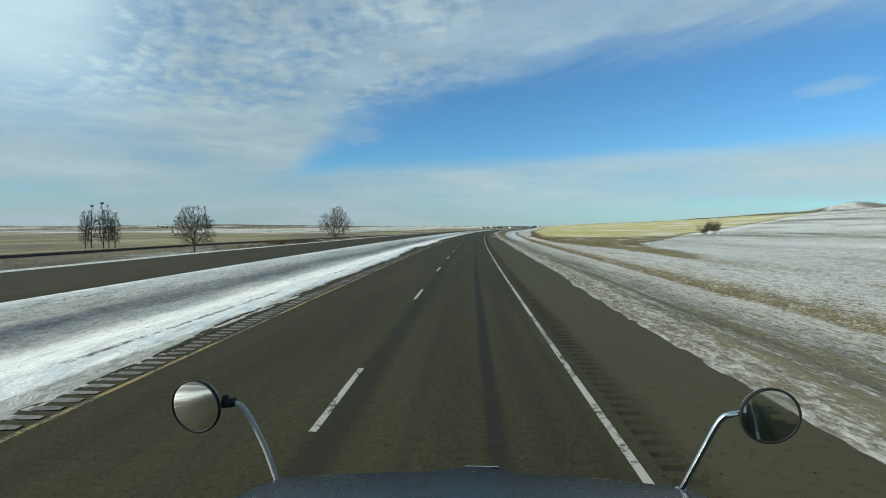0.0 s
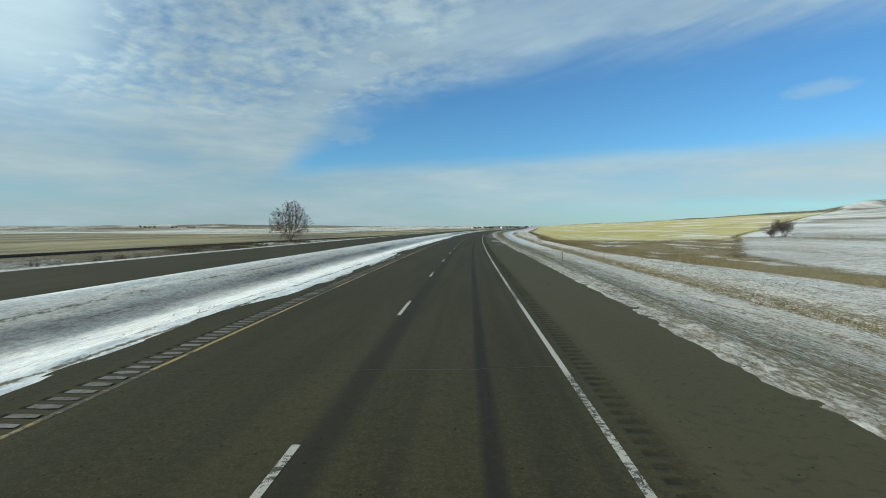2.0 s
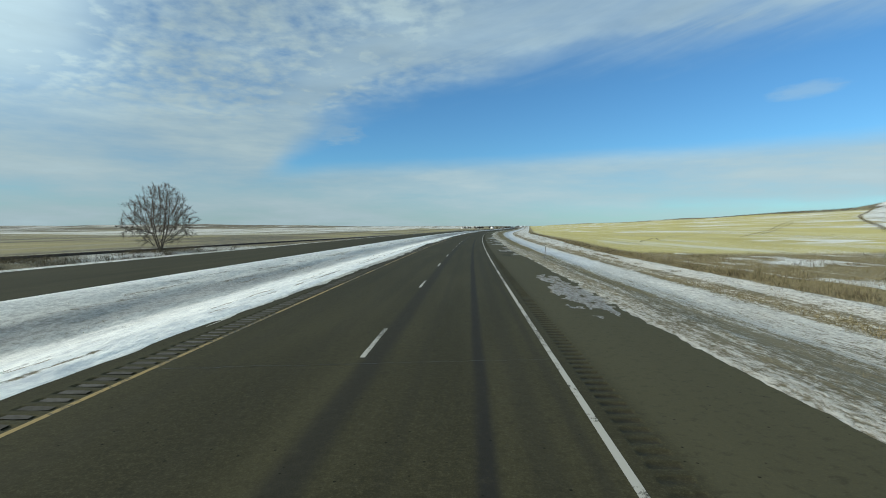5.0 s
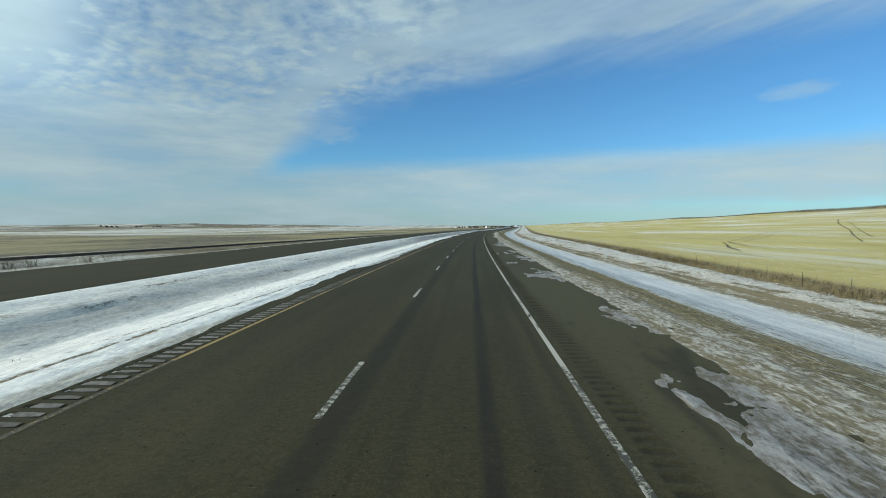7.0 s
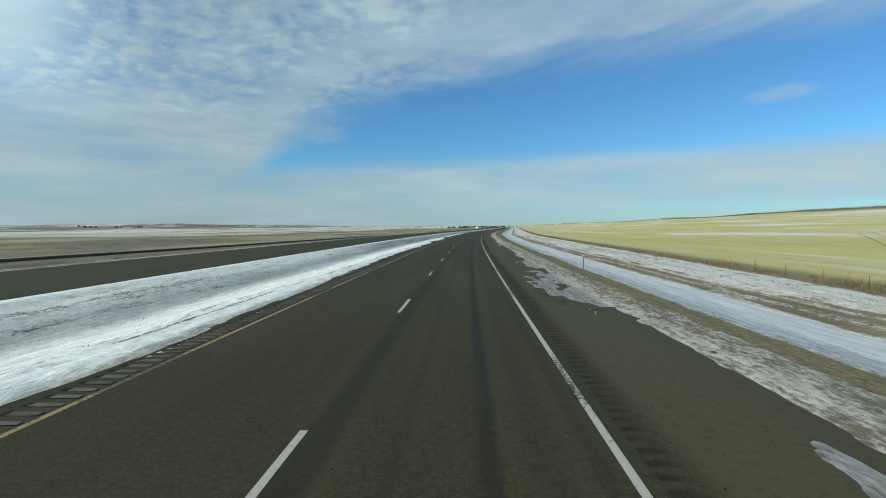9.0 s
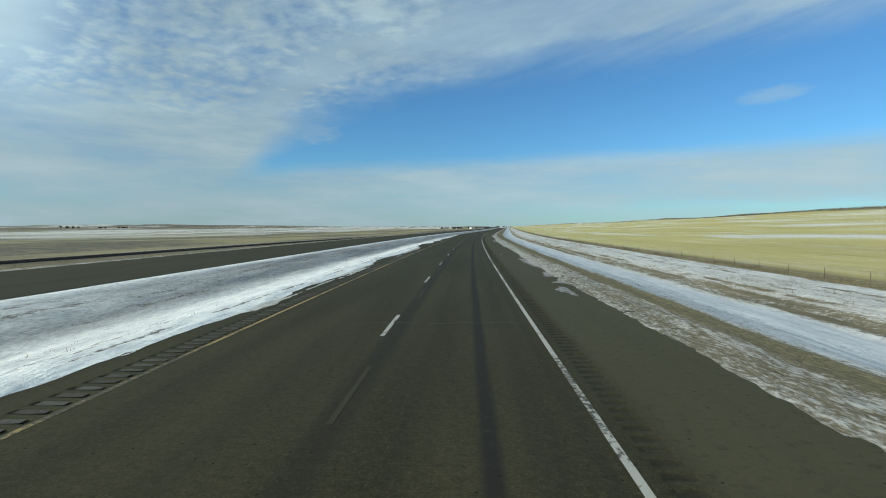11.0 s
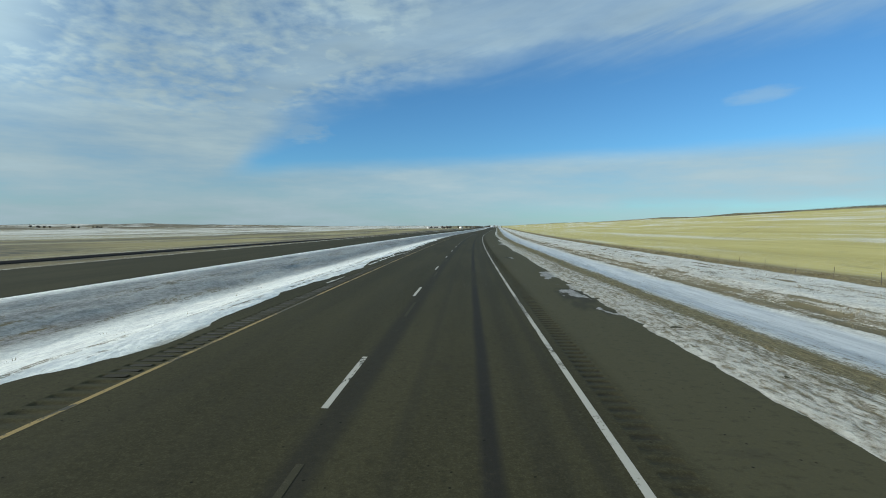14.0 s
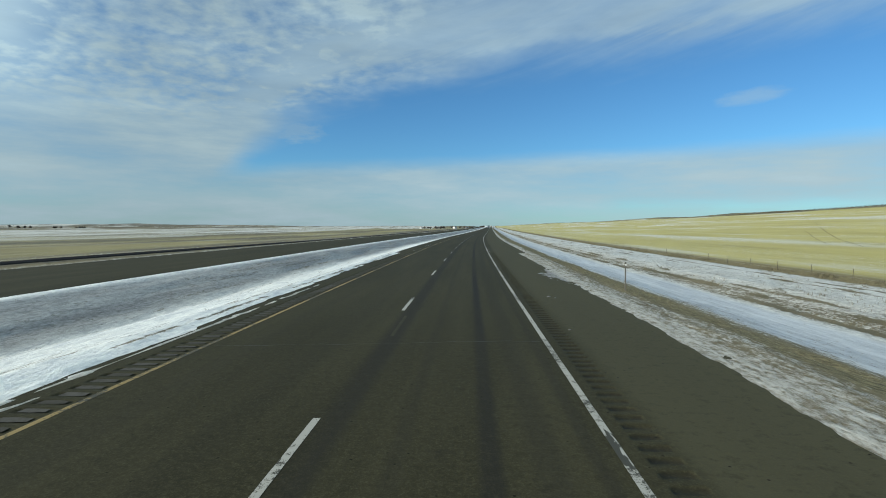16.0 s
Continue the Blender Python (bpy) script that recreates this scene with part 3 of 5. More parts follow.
def spaced(*runs):
    """Rising values: (start, end, step) runs put end to end."""
    return np.unique(np.concatenate([np.arange(a, b, c) for a, b, c in runs]).round(3))


S_ROWS = spaced((-300, -20, 10), (-20, 480, 0.7), (480, 700, 2.5), (700, 1500, 12), (1500, 4401, 50))
U_COLS = spaced((-3900, -1000, 150), (-1000, -300, 35), (-300, -95, 8), (-95, -32, 2.0), (-32, -30.6, 0.35), (-30.6, -18.6, 1.5), (-18.6, -6.6, 0.3), (-6.6, 4.3, 1.2), (4.3, 5.4, 0.5), (5.4, 8, 0.2), (8, 14, 0.28), (14, 26, 0.2), (26, 31, 0.4), (31, 60, 1.5), (60, 130, 4), (130, 420, 12), (420, 1000, 40), (1000, 3901, 150))
SS, UU = np.meshgrid(S_ROWS, U_COLS, indexing="ij")
ground = grid("ground", S_ROWS, U_COLS, land(SS, UU), GROUND, (("snow", snow_cover(SS, UU)), ("stubble", straw_cover(SS, UU)), ("brush", brush_cover(SS, UU)), ("old", old_cover(SS, UU)), ("sage", sage_cover(SS, UU)), ("wild", wild_cover(SS, UU)), ("ice", ice_cover(SS, UU)), ("slush", slope_shade_cover(SS, UU))))
tagged(ground, "open prairie with dry grass, stubble and patchy snow", "ground", kind="structure")


# ---- the two carriageways ----
def strip(name, s, u, height, material, parent=None, attributes=(), lip=(0, 0)):
    """A lengthwise strip of paving; lip: how far its outer edges turn down on the left and right."""
    S, U = np.meshgrid(s, u, indexing="ij")
    z = height(S, U)
    z[:, 0] -= lip[0]
    z[:, -1] -= lip[1]
    ob = grid(name, s, u, z, material, [(a, f(S, U)) for a, f in attributes], False)
    if parent:
        ob.parent = parent
    return ob


# drifts and ice on the right shoulder: s, u, half length, half width
ICE = [(132.6, 4.5, 2.2, 0.7), (151, 4.5, 6.5, 1.1), (157, 3.9, 2.0, 0.5), (181, 4.6, 1.8, 0.5), (189.6, 4.4, 2.2, 0.8),
       (189.2, 3.5, 2.6, 0.30), (187.6, 3.6, 1.2, 0.45), (197.2, 4.5, 2.0, 0.75), (210.6, 4.3, 2.6, 1.1), (214.7, 4.0, 0.7, 0.3),
       (220.3, 2.95, 1.2, 0.50), (223.5, 4.6, 1.8, 0.35), (227.2, 4.5, 2.2, 0.7), (230.0, 4.2, 0.7, 0.4), (234.4, 2.62, 1.7, 0.26),
       (234.6, 3.5, 2.0, 0.30), (238.2, 4.5, 2.4, 0.5), (254.5, 4.4, 4.0, 1.0), (261.0, 4.3, 5.0, 1.4), (272, 4.5, 5, 0.8),
       (283, 4.7, 4, 0.5), (308, 4.05, 1.5, 0.28), (312.0, 4.6, 1.5, 0.55), (316.0, 4.6, 2.2, 0.6), (327, 4.7, 6.0, 0.5),
       (360, 4.7, 3.0, 0.4), (381.2, 4.5, 1.0, 0.4), (385.2, 4.0, 1.9, 0.42), (387.5, 4.7, 2.0, 0.4), (393.2, 4.4, 2.2, 0.5),
       (409.5, 3.5, 1.1, 0.15), (446, 4.6, 4, 0.6)]
WET = [(77.1, 3.59, 1.3, 0.10), (222.5, 3.6, 2.6, 0.7), (188.5, 4.0, 5.0, 1.0), (221, 3.1, 3.0, 0.9), (234.5, 3.1, 3.6, 0.9), (337.5, 3.3, 1.2, 0.45), (384, 4.2, 3.5, 0.6), (356.0, 3.2, 0.5, 0.3),
       (16.0, 3.9, 0.7, 0.35), (180, 3.4, 2.2, 0.6), (196.5, 2.9, 1.3, 0.4), (101, 4.1, 0.5, 0.4), (256, 3.6, 5, 0.7), (410, 3.3, 1.6, 0.7)]


def blots(s, u, spots, ragged=0.9, seed=50):
    """The largest of a set of ragged ovals at each place: above 0 inside them."""
    rag = ragged * ((fbm(s / 0.9, u / 0.28, seed, 4) - 0.5) * 2 + (fbm(s / 3.5, u / 0.6, seed + 9, 3) - 0.5) * 1.6)
    s = s + 1.5 * (fbm(s / 1.6, u / 0.5, seed + 21, 3) - 0.5) * 2
    u = u + 0.45 * (fbm(s / 1.2, u / 0.4, seed + 22, 3) - 0.5) * 2
    best = np.full(np.broadcast(s, u).shape, -9.0)
    for a, b, c, d in spots:
        best = np.maximum(best, 1 - ((s - a) / c) ** 2 - ((u - b) / d) ** 2)
    return best + rag * (best > -3)


def level(s, u):
    return rise(s) + 0 * u


ROAD_S = spaced((-300, -20, 8), (-20, 700, 2), (700, 2600, 15))
FINE_S = spaced((-300, -20, 8), (-20, 470, 0.5), (470, 700, 3), (700, 2600, 15))
dry = ("wet", lambda s, u: 0 * s)
damp = ("wet", lambda s, u: 0.48 * ramp(blots(s, u, WET, 1.8, 61), -0.1, 0.9))
road = strip("road", ROAD_S, np.linspace(-5.74, 2.0, 10), level, ASPHALT, None, [dry])
tagged(road, "worn olive-grey asphalt carriageway with paved shoulders", "road", kind="structure")
strip("paved_shoulder", FINE_S, np.concatenate((np.arange(2.46, 5.50, 0.16), [5.58, 5.68])), level, ASPHALT, road, [damp], (0, 0.18))
strip("paved_shoulder", ROAD_S, np.array([-8.1, -7.9, -7.2, -6.40]), level, ASPHALT, road, [dry], (0.18, 0))


# Asphalt with the shade of the groove bottoms put into its colour.
def groove_shade_nodes(k, bsdf):
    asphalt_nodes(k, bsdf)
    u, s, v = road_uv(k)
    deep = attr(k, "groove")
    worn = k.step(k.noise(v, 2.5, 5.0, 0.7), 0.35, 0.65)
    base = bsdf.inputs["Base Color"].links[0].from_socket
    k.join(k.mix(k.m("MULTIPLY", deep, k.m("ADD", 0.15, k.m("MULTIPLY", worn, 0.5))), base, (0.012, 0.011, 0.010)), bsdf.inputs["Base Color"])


GROOVE_SHADED = surface("groove_shaded_asphalt", groove_shade_nodes)


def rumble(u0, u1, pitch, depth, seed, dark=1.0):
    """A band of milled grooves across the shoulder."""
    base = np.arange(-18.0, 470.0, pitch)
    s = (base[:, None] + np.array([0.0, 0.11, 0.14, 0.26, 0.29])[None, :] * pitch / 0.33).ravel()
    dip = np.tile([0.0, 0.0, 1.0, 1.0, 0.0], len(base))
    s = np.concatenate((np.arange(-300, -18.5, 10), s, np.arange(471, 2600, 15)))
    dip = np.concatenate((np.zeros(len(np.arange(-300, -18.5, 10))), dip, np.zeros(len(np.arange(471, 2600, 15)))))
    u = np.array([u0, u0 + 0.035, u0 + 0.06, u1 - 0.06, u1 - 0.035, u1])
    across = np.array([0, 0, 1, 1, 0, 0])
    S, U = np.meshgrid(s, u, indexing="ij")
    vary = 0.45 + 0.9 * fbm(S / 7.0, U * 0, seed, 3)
    # depth of each groove, which also sets how dark its painted shade is
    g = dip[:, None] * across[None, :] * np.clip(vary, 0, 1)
    ob = grid("rumble_strip", s, u, rise(S) - depth * g, GROOVE_SHADED, (("groove", g * dark), ("wet", 0 * g)))
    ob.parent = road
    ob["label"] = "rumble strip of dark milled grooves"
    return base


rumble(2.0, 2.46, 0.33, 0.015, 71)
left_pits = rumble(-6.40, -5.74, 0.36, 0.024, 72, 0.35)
opposite = strip("road_opposite", ROAD_S, np.array([-30.52, -30.4, -28, -26, -24, -22, -20, -18.5, -18.38]), lambda s, u: rise(s) + far_side(s) + 0 * u, ASPHALT, None, [dry], (0.18, 0.18))
tagged(opposite, "far asphalt carriageway across the snowy median", "road", kind="structure")


def stripe(name, s0, s1, u0, width, material, parent, step=2.0):
    """A painted line from s0 to s1."""
    s = np.append(np.arange(s0, s1 - 0.01, step), s1)
    u = u0 + np.array([-width / 2, width / 2])
    S, U = np.meshgrid(s, u, indexing="ij")
    ob = grid(name, s, u, 0.004 + rise(S) + (far_side(S) if u0 < -15 else 0), material)
    ob.parent = parent
    return ob


GHOST = surface("worn_off_paint", paint_nodes((0.066, 0.060, 0.040), 0.45), 0.8)
stripe("yellow_line", -60, 1500, -5.68, 0.10, YELLOW, road)
stripe("edge_line", -60, 1500, 1.79, 0.108, WHITE, road, 1.0)
for i in range(75):
    stripe("lane_dash", 6.4 + 12.19 * (i - 3), 6.4 + 12.19 * (i - 3) + 2.98, -2.0, 0.105, WHITE, road, 0.5)
for i in range(24, 36):
    stripe("worn_dash", 9.3 + 12.35 * (i - 1), 9.3 + 12.35 * (i - 1) + 2.9, -1.78, 0.09, GHOST, road, 0.5)

TAR = surface("tar_sealant", plain_nodes((0.014, 0.013, 0.012), 0.3, 9.0, 0.2), 0.6)


def crack(s0, u0, u1, skew, seed, width=0.022):
    """A thin wandering crack filled with tar."""
    n = max(6, int(abs(u1 - u0) / 0.12))
    us = np.linspace(u0, u1, n)
    ss = s0 + skew * (us - u0) + 0.22 * (fbm(us * 1.3, us * 0, seed, 3) - 0.5) + 0.05 * (vnoise(us * 7, us * 0, seed + 5) - 0.5)
    w = width * (0.3 + 1.1 * vnoise(us * 3, us * 0 + 4, seed))
    bm = bmesh.new()
    prev = None
    for a, b, c in zip(us, ss, w):
        x0, y0 = place(b - c / 2, a)
        x1, y1 = place(b + c / 2, a)
        now = (bm.verts.new((x0, y0, 0.003)), bm.verts.new((x1, y1, 0.003)))
        if prev:
            bm.faces.new((prev[0], now[0], now[1], prev[1]))
        prev = now
    return part("road_crack", bm, TAR, road)


for i, (a, b, c, d) in enumerate([(13.2, -5.6, 1.95, 0.23), (99.3, 2.5, 4.6, 0.36), (61.0, -5.6, 1.9, 0.1), (139.5, -5.5, 1.9, 0.15), (218.6, 2.5, 4.6, 0.2),
                                  (219.0, -5.6, 1.9, 0.12), (300.5, -5.6, 1.9, 0.05), (388.4, 2.5, 4.6, 0.1), (388.0, -2.0, 1.9, 0.1), (236.6, 2.5, 4.6, 0.9),
                                  (341.5, -5.6, 1.9, 0.2), (428.0, -5.5, 1.9, 0.12), (179.0, -5.6, 1.9, 0.1), (265.0, -5.6, 1.9, 0.2), (40.5, 2.5, 4.6, 0.2), (459.0, -5.6, 1.9, 0.15), (74.1, 2.05, 4.9, 0.335)]):
    crack(a, b, c, d, 200 + i)

# ---- snow lapping over the edges of the paving ----
EDGE_S = spaced((-18, 470, 0.16))


RIGHT_S = [-20, 10, 20, 33, 45, 60, 72, 100, 104, 112, 122, 130, 145, 176, 181, 190, 215, 225, 300, 312, 340, 352, 368, 390, 410, 424, 434, 470]
RIGHT_U = [4.5, 4.45, 4.5, 5.0, 5.0, 4.98, 5.2, 5.2, 5.25, 5.05, 5.0, 5.15, 4.95, 5.0, 4.7, 4.65, 4.8, 4.75, 4.65, 4.5, 4.75, 4.85, 4.6, 4.6, 4.75, 4.72, 4.85, 4.8]


def right_lap(s):
    """u at which the verge's snow begins to cover the paving."""
    return np.interp(s, RIGHT_S, RIGHT_U) + 0.30 * (fbm(s / 9.0, 0 * s, 81, 4) - 0.5) + 0.14 * (fbm(s / 1.3, 0 * s, 82, 3) - 0.5)


def right_drift(s, u):
    lap = right_lap(s)
    thick = np.maximum((u - lap) / 0.30, blots(s, u, ICE))
    return thick + 0.7 * (fbm(s / 0.5, u / 0.22, 85, 3) - 0.5) * ramp(thick, 1.6, 0.6)


SR, UR = np.meshgrid(EDGE_S, np.arange(2.05, 6.6, 0.085), indexing="ij")
thick = right_drift(SR, UR)
crust = 0.022 * np.clip(thick, -1.2, 1.0) + 0.05 * (fbm(SR / 0.5, UR / 0.4, 83, 3) - 0.5) * ramp(thick, 0.0, 1.0)
over = ramp(UR, 5.55, 6.0)
top = np.where(UR > 5.5, land(SR, UR) + 0.035 - 0.12 * ramp(UR, 6.2, 6.5), 0.0)
zr = (1 - over) * (crust - 0.006) + over * top + over * 0.4 * np.maximum(crust, 0)
edge_cover = 0.53 + 0.50 * (fbm(UR / 0.6, SR / 16.0, 69, 3) - 0.5) + 0.12 * ramp(SR, 300, 380) + 0.14 * ramp(UR - right_lap(SR), 0.35, 0.0) - 0.08 * ramp(thick, 1.5, 4.0)
snow_right = grid("snow_bank", EDGE_S, UR[0], zr, GROUND, (("snow", edge_cover), ("stubble", 0 * SR), ("brush", 0 * SR), ("old", 0.98 + 0 * SR), ("slush", 0.15 + 0.75 * ramp(UR - right_lap(SR), 0.15, -0.2)), ("sage", 0.6 * ramp(UR - right_lap(SR), 0.1, -0.2))))
tagged(snow_right, "crusted dirty snow and ice lapping over the shoulder", "snow", kind="stuff")

# where the ploughed bank ends along the median shoulder
LEFT_S = [-20.0, 8.0, 10.0, 12.5, 18.0, 26.0, 33.0, 44.0, 47.0, 48.5, 52.0, 59.7, 65.0, 68.0, 71.0, 80.0, 87.0, 88.3, 91.7, 101.0, 106.0, 110.0, 117.0, 122.0, 125.0, 150.0, 173.0, 180.0, 192.0, 200.0, 211.0, 214.0, 218.0, 224.0, 228.0, 232.0, 238.0, 246.0, 255.0, 263.0, 280.0, 300.0, 304.0, 306.0, 312.0, 318.0, 323.0, 329.0, 334.0, 340.0, 352.0, 354.5, 357.0, 362.0, 367.0, 373.0, 376.0, 380.0, 387.0, 391.0, 398.0, 403.0, 409.0, 414.0, 417.0, 424.0, 437.0, 455.0, 470.0]
LEFT_U = [-6.4, -6.3, -6.4, -6.75, -6.6, -6.72, -6.55, -6.55, -6.5, -6.85, -6.95, -7.15, -7.5, -7.55, -6.95, -6.6, -6.95, -6.75, -6.8, -6.9, -7.45, -7.45, -7.0, -7.3, -7.05, -6.7, -6.3, -6.35, -6.35, -6.75, -7.1, -7.2, -6.55, -6.5, -6.2, -6.7, -6.7, -6.45, -6.5, -6.75, -7.0, -7.0, -6.4, -6.9, -6.85, -6.5, -6.7, -7.3, -7.1, -6.55, -6.38, -6.5, -7.0, -7.6, -7.8, -7.6, -6.55, -6.95, -7.35, -6.95, -6.8, -7.4, -7.2, -7.2, -7.4, -6.85, -7.05, -7.3, -7.2]
# thin tongues of snow left beside the grooves: start, end, u
TONGUES = [(91, 101.5, -6.60), (12.3, 19, -6.52), (87.5, 89.5, -6.6), (91.5, 99, -6.6), (177, 179, -6.5), (219.3, 228, -6.5), (226, 240, -6.55), (305, 312, -6.66), (313, 322, -6.5),
           (333, 336, -6.5), (340, 347, -6.52), (389, 391, -6.52), (401, 413, -6.9), (411, 418, -6.75), (416, 424, -6.5), (424, 440, -6.75)]
SL, UL = np.meshgrid(EDGE_S, np.arange(-9.2, -5.98, 0.085), indexing="ij")
lap = np.interp(SL, LEFT_S, LEFT_U) + 0.06 * (fbm(SL / 5.0, 0 * SL, 91, 3) - 0.5) + 0.10 * (fbm(SL / 0.7, 0 * SL, 92, 3) - 0.5)
thick = (lap - UL) / 0.35 + 1.3 * (fbm(SL / 1.8, UL / 0.16, 93, 3) - 0.5)
for a, b, c in TONGUES:
    tongue = 1 - np.abs(UL - c - 0.15 * (fbm(SL / 3.0, 0 * SL, 98, 2) - 0.5)) / 0.075 - np.maximum(np.maximum(a - SL, SL - b), 0) / 0.8 + 2.6 * (fbm(SL / 0.9, UL / 0.18, 97, 3) - 0.52)
    thick = np.maximum(thick, np.minimum(tongue, 0.5))
crust = 0.05 * np.clip(thick, -1.2, 1.3) + 0.06 * (fbm(SL / 0.7, UL / 0.45, 94, 3) - 0.5) * ramp(thick, 0.0, 1.0)
under = ramp(UL, -7.8, -8.6)
zl = (1 - under) * (crust - 0.006) + under * (land(SL, UL) + 0.05 - 0.14 * ramp(UL, -8.8, -9.2))
left_snow = 1.05 - 0.12 * ramp(thick, 0.8, 0.0)
for a, w, k in ((-8.30, 0.18, 1.0), (-8.65, 0.12, 0.75), (-7.50, 0.09, 0.70), (-7.95, 0.08, 0.65)):
    line = a + 0.5 * (fbm(SL / 30.0, 0 * SL + a, 62, 3) - 0.5)
    left_snow = left_snow - k * np.exp(-((UL - line) / w) ** 2) * ramp(fbm(SL / 3.0, 0 * SL + 5 * a, 63, 4), 0.36, 0.50)
snow_left = grid("snow_bank", EDGE_S, UL[0], zl, GROUND, (("snow", left_snow), ("stubble", 0 * SL), ("brush", 0 * SL), ("old", 0.85 * ramp(UL, -6.95, -6.7))))
tagged(snow_left, "bright ploughed snow along the median edge", "snow", kind="stuff")

# snow packed in the grooves beside the yellow line
def packed_nodes(k, bsdf):
    v = k.add("ShaderNodeTexCoord").outputs["Object"]
    n = k.noise(v, 6.0, 5.0, 0.7)
    worn = k.m("MULTIPLY", attr(k, "fill"), k.step(n, 0.30, 0.62, 0.45, 1.15))
    k.join(k.mix(worn, (0.040, 0.037, 0.026), (0.23, 0.222, 0.205)), bsdf.inputs["Base Color"])
    relief(k, bsdf, n, 0.5, 0.01)


PACKED = surface("snow_in_grooves", packed_nodes)
SNOW = surface("packed_snow", plain_nodes((0.165, 0.158, 0.145), 0.55, 7.0, 0.5))
bm = bmesh.new()
amount = bm.verts.layers.float.new("fill")
rng = np.random.default_rng(5)
FILL_S = [0, 30, 60, 85, 115, 125, 172, 185, 195, 205, 215, 228, 300, 312, 325, 345, 358, 372, 380, 400, 470]
FILL_V = [1.0, 0.9, 0.65, 0.6, 0.35, 0.35, 0.2, 0.5, 0.9, 0.5, 0.15, 0.38, 0.3, 0.3, 0.4, 0.5, 0.0, 0.0, 0.3, 0.25, 0.25]
for a in left_pits:
    fill = float(np.interp(a, FILL_S, FILL_V)) * rng.uniform(0.6, 1.25) + 0.25 * (float(fbm(a / 9.0, 0.0, 95, 3)) - 0.5)
    if fill < 0.05 or a < -12:
        continue
    cut = 0.16 * max(0.0, 0.55 - fill) * rng.random()
    inner, outer = -5.80 - cut - 0.03 * rng.random(), -6.30 + 0.06 * rng.random()
    near, far = a + 0.125 + 0.03 * rng.random(), a + 0.335 - 0.04 * rng.random()
    ring = [place(near, outer), place(near - 0.01, (inner + outer) / 2), place(near + 0.02, inner), place(far - 0.02, inner - 0.02), place(far, (inner + outer) / 2), place(far - 0.01, outer + 0.02)]
    corners = [bm.verts.new((float(p), float(q), 0.003)) for p, q in ring]
    for corner in corners:
        corner[amount] = min(1.0, fill)
    bm.faces.new(corners)
tagged(part("rumble_snow", bm, PACKED), "thin grey snow packed in the rumble grooves", "snow", kind="stuff")


def clod(s, u, size, seed):
    """A lump of dirty snow left on the paving."""
    bm = bmesh.new()
    bmesh.ops.create_icosphere(bm, subdivisions=3, radius=size)
    r = random.Random(seed)
    off = Vector((r.random() * 9, r.random() * 9, r.random() * 9))
    for v in bm.verts:
        v.co *= 0.75 + 0.5 * noise.noise(v.co * 3.0 / size * 0.35 + off) + 0.2 * noise.noise(v.co * 9.0 / size * 0.35 + off)
        v.co.z = max(v.co.z * 0.45, -0.01)
    ob = part("snow_clod", bm, SNOW)
    x, y = place(s, u)
    ob.location = (float(x), float(y), 0.005)
    return tagged(ob, "small grey lump of dirty snow on the shoulder", "snow", "snow clods")


for i, (a, b, c) in enumerate([(337.6, 3.05, 0.13), (337.9, 3.2, 0.08), (356.2, 3.15, 0.09), (356.6, 3.35, 0.06), (396.5, 2.9, 0.05), (436.5, 3.0, 0.10), (436.2, 3.2, 0.06), (430.2, 2.6, 0.05)]):
    clod(a, b, c, i)


# ---- grass and brush ----
def blades(name, s, u, height, spread, count, material, label, seed):
    """Tufts of thin bent blades, one at each s, u."""
    r = np.random.default_rng(seed)
    n = len(s)
    S, U, Hh = np.repeat(s, count), np.repeat(u, count), np.repeat(height, count)
    S = S + r.normal(0, spread, n * count)
    U = U + r.normal(0, spread, n * count)
    x, y = place(S, U)
    z = land(S, U) - 0.02
    h = Hh * r.uniform(0.5, 1.15, n * count)
    a = r.uniform(0, 2 * np.pi, n * count)
    lean = r.uniform(0.3, 1.7, n * count) * h
    w = 0.006 + 0.012 * h
    ca, sa = np.cos(a), np.sin(a)
    v = np.empty((n * count, 5, 3))
    v[:, 0] = np.stack((x - sa * w, y + ca * w, z), -1)
    v[:, 1] = np.stack((x + sa * w, y - ca * w, z), -1)
    mx, my = x + ca * lean * 0.35, y + sa * lean * 0.35
    v[:, 2] = np.stack((mx + sa * w * 0.7, my - ca * w * 0.7, z + h * 0.6), -1)
    v[:, 3] = np.stack((mx - sa * w * 0.7, my + ca * w * 0.7, z + h * 0.6), -1)
    v[:, 4] = np.stack((x + ca * lean, y + sa * lean, z + h), -1)
    base = np.arange(n * count)[:, None] * 5
    quads, tris = base + np.array([[0, 1, 2, 3]]), base + np.array([[3, 2, 4]])
    me = bpy.data.meshes.new(name)
    me.vertices.add(n * count * 5)
    me.vertices.foreach_set("co", v.astype(np.float32).ravel())
    loops = np.concatenate((quads, tris), 1).ravel()
    me.loops.add(len(loops))
    me.loops.foreach_set("vertex_index", loops.astype(np.int32))
    me.polygons.add(2 * n * count)
    starts = (np.arange(n * count)[:, None] * 7 + np.array([[0, 4]])).ravel()
    me.polygons.foreach_set("loop_start", starts.astype(np.int32))
    me.update()
    me.validate()
    me.materials.append(material)
    return tagged(new(name, me), label, "grass", kind="stuff")


def leaf_nodes(low, high):
    def nodes(k, bsdf):
        isl = k.add("ShaderNodeNewGeometry").outputs["Random Per Island"]
        k.join(k.mix(isl, low, high), bsdf.inputs["Base Color"])
    return nodes


STRAW = surface("dry_straw", leaf_nodes((0.11, 0.092, 0.055), (0.27, 0.235, 0.145)))
REED = surface("rank_dead_grass", leaf_nodes((0.06, 0.050, 0.025), (0.31, 0.268, 0.15)))
r = np.random.default_rng(11)


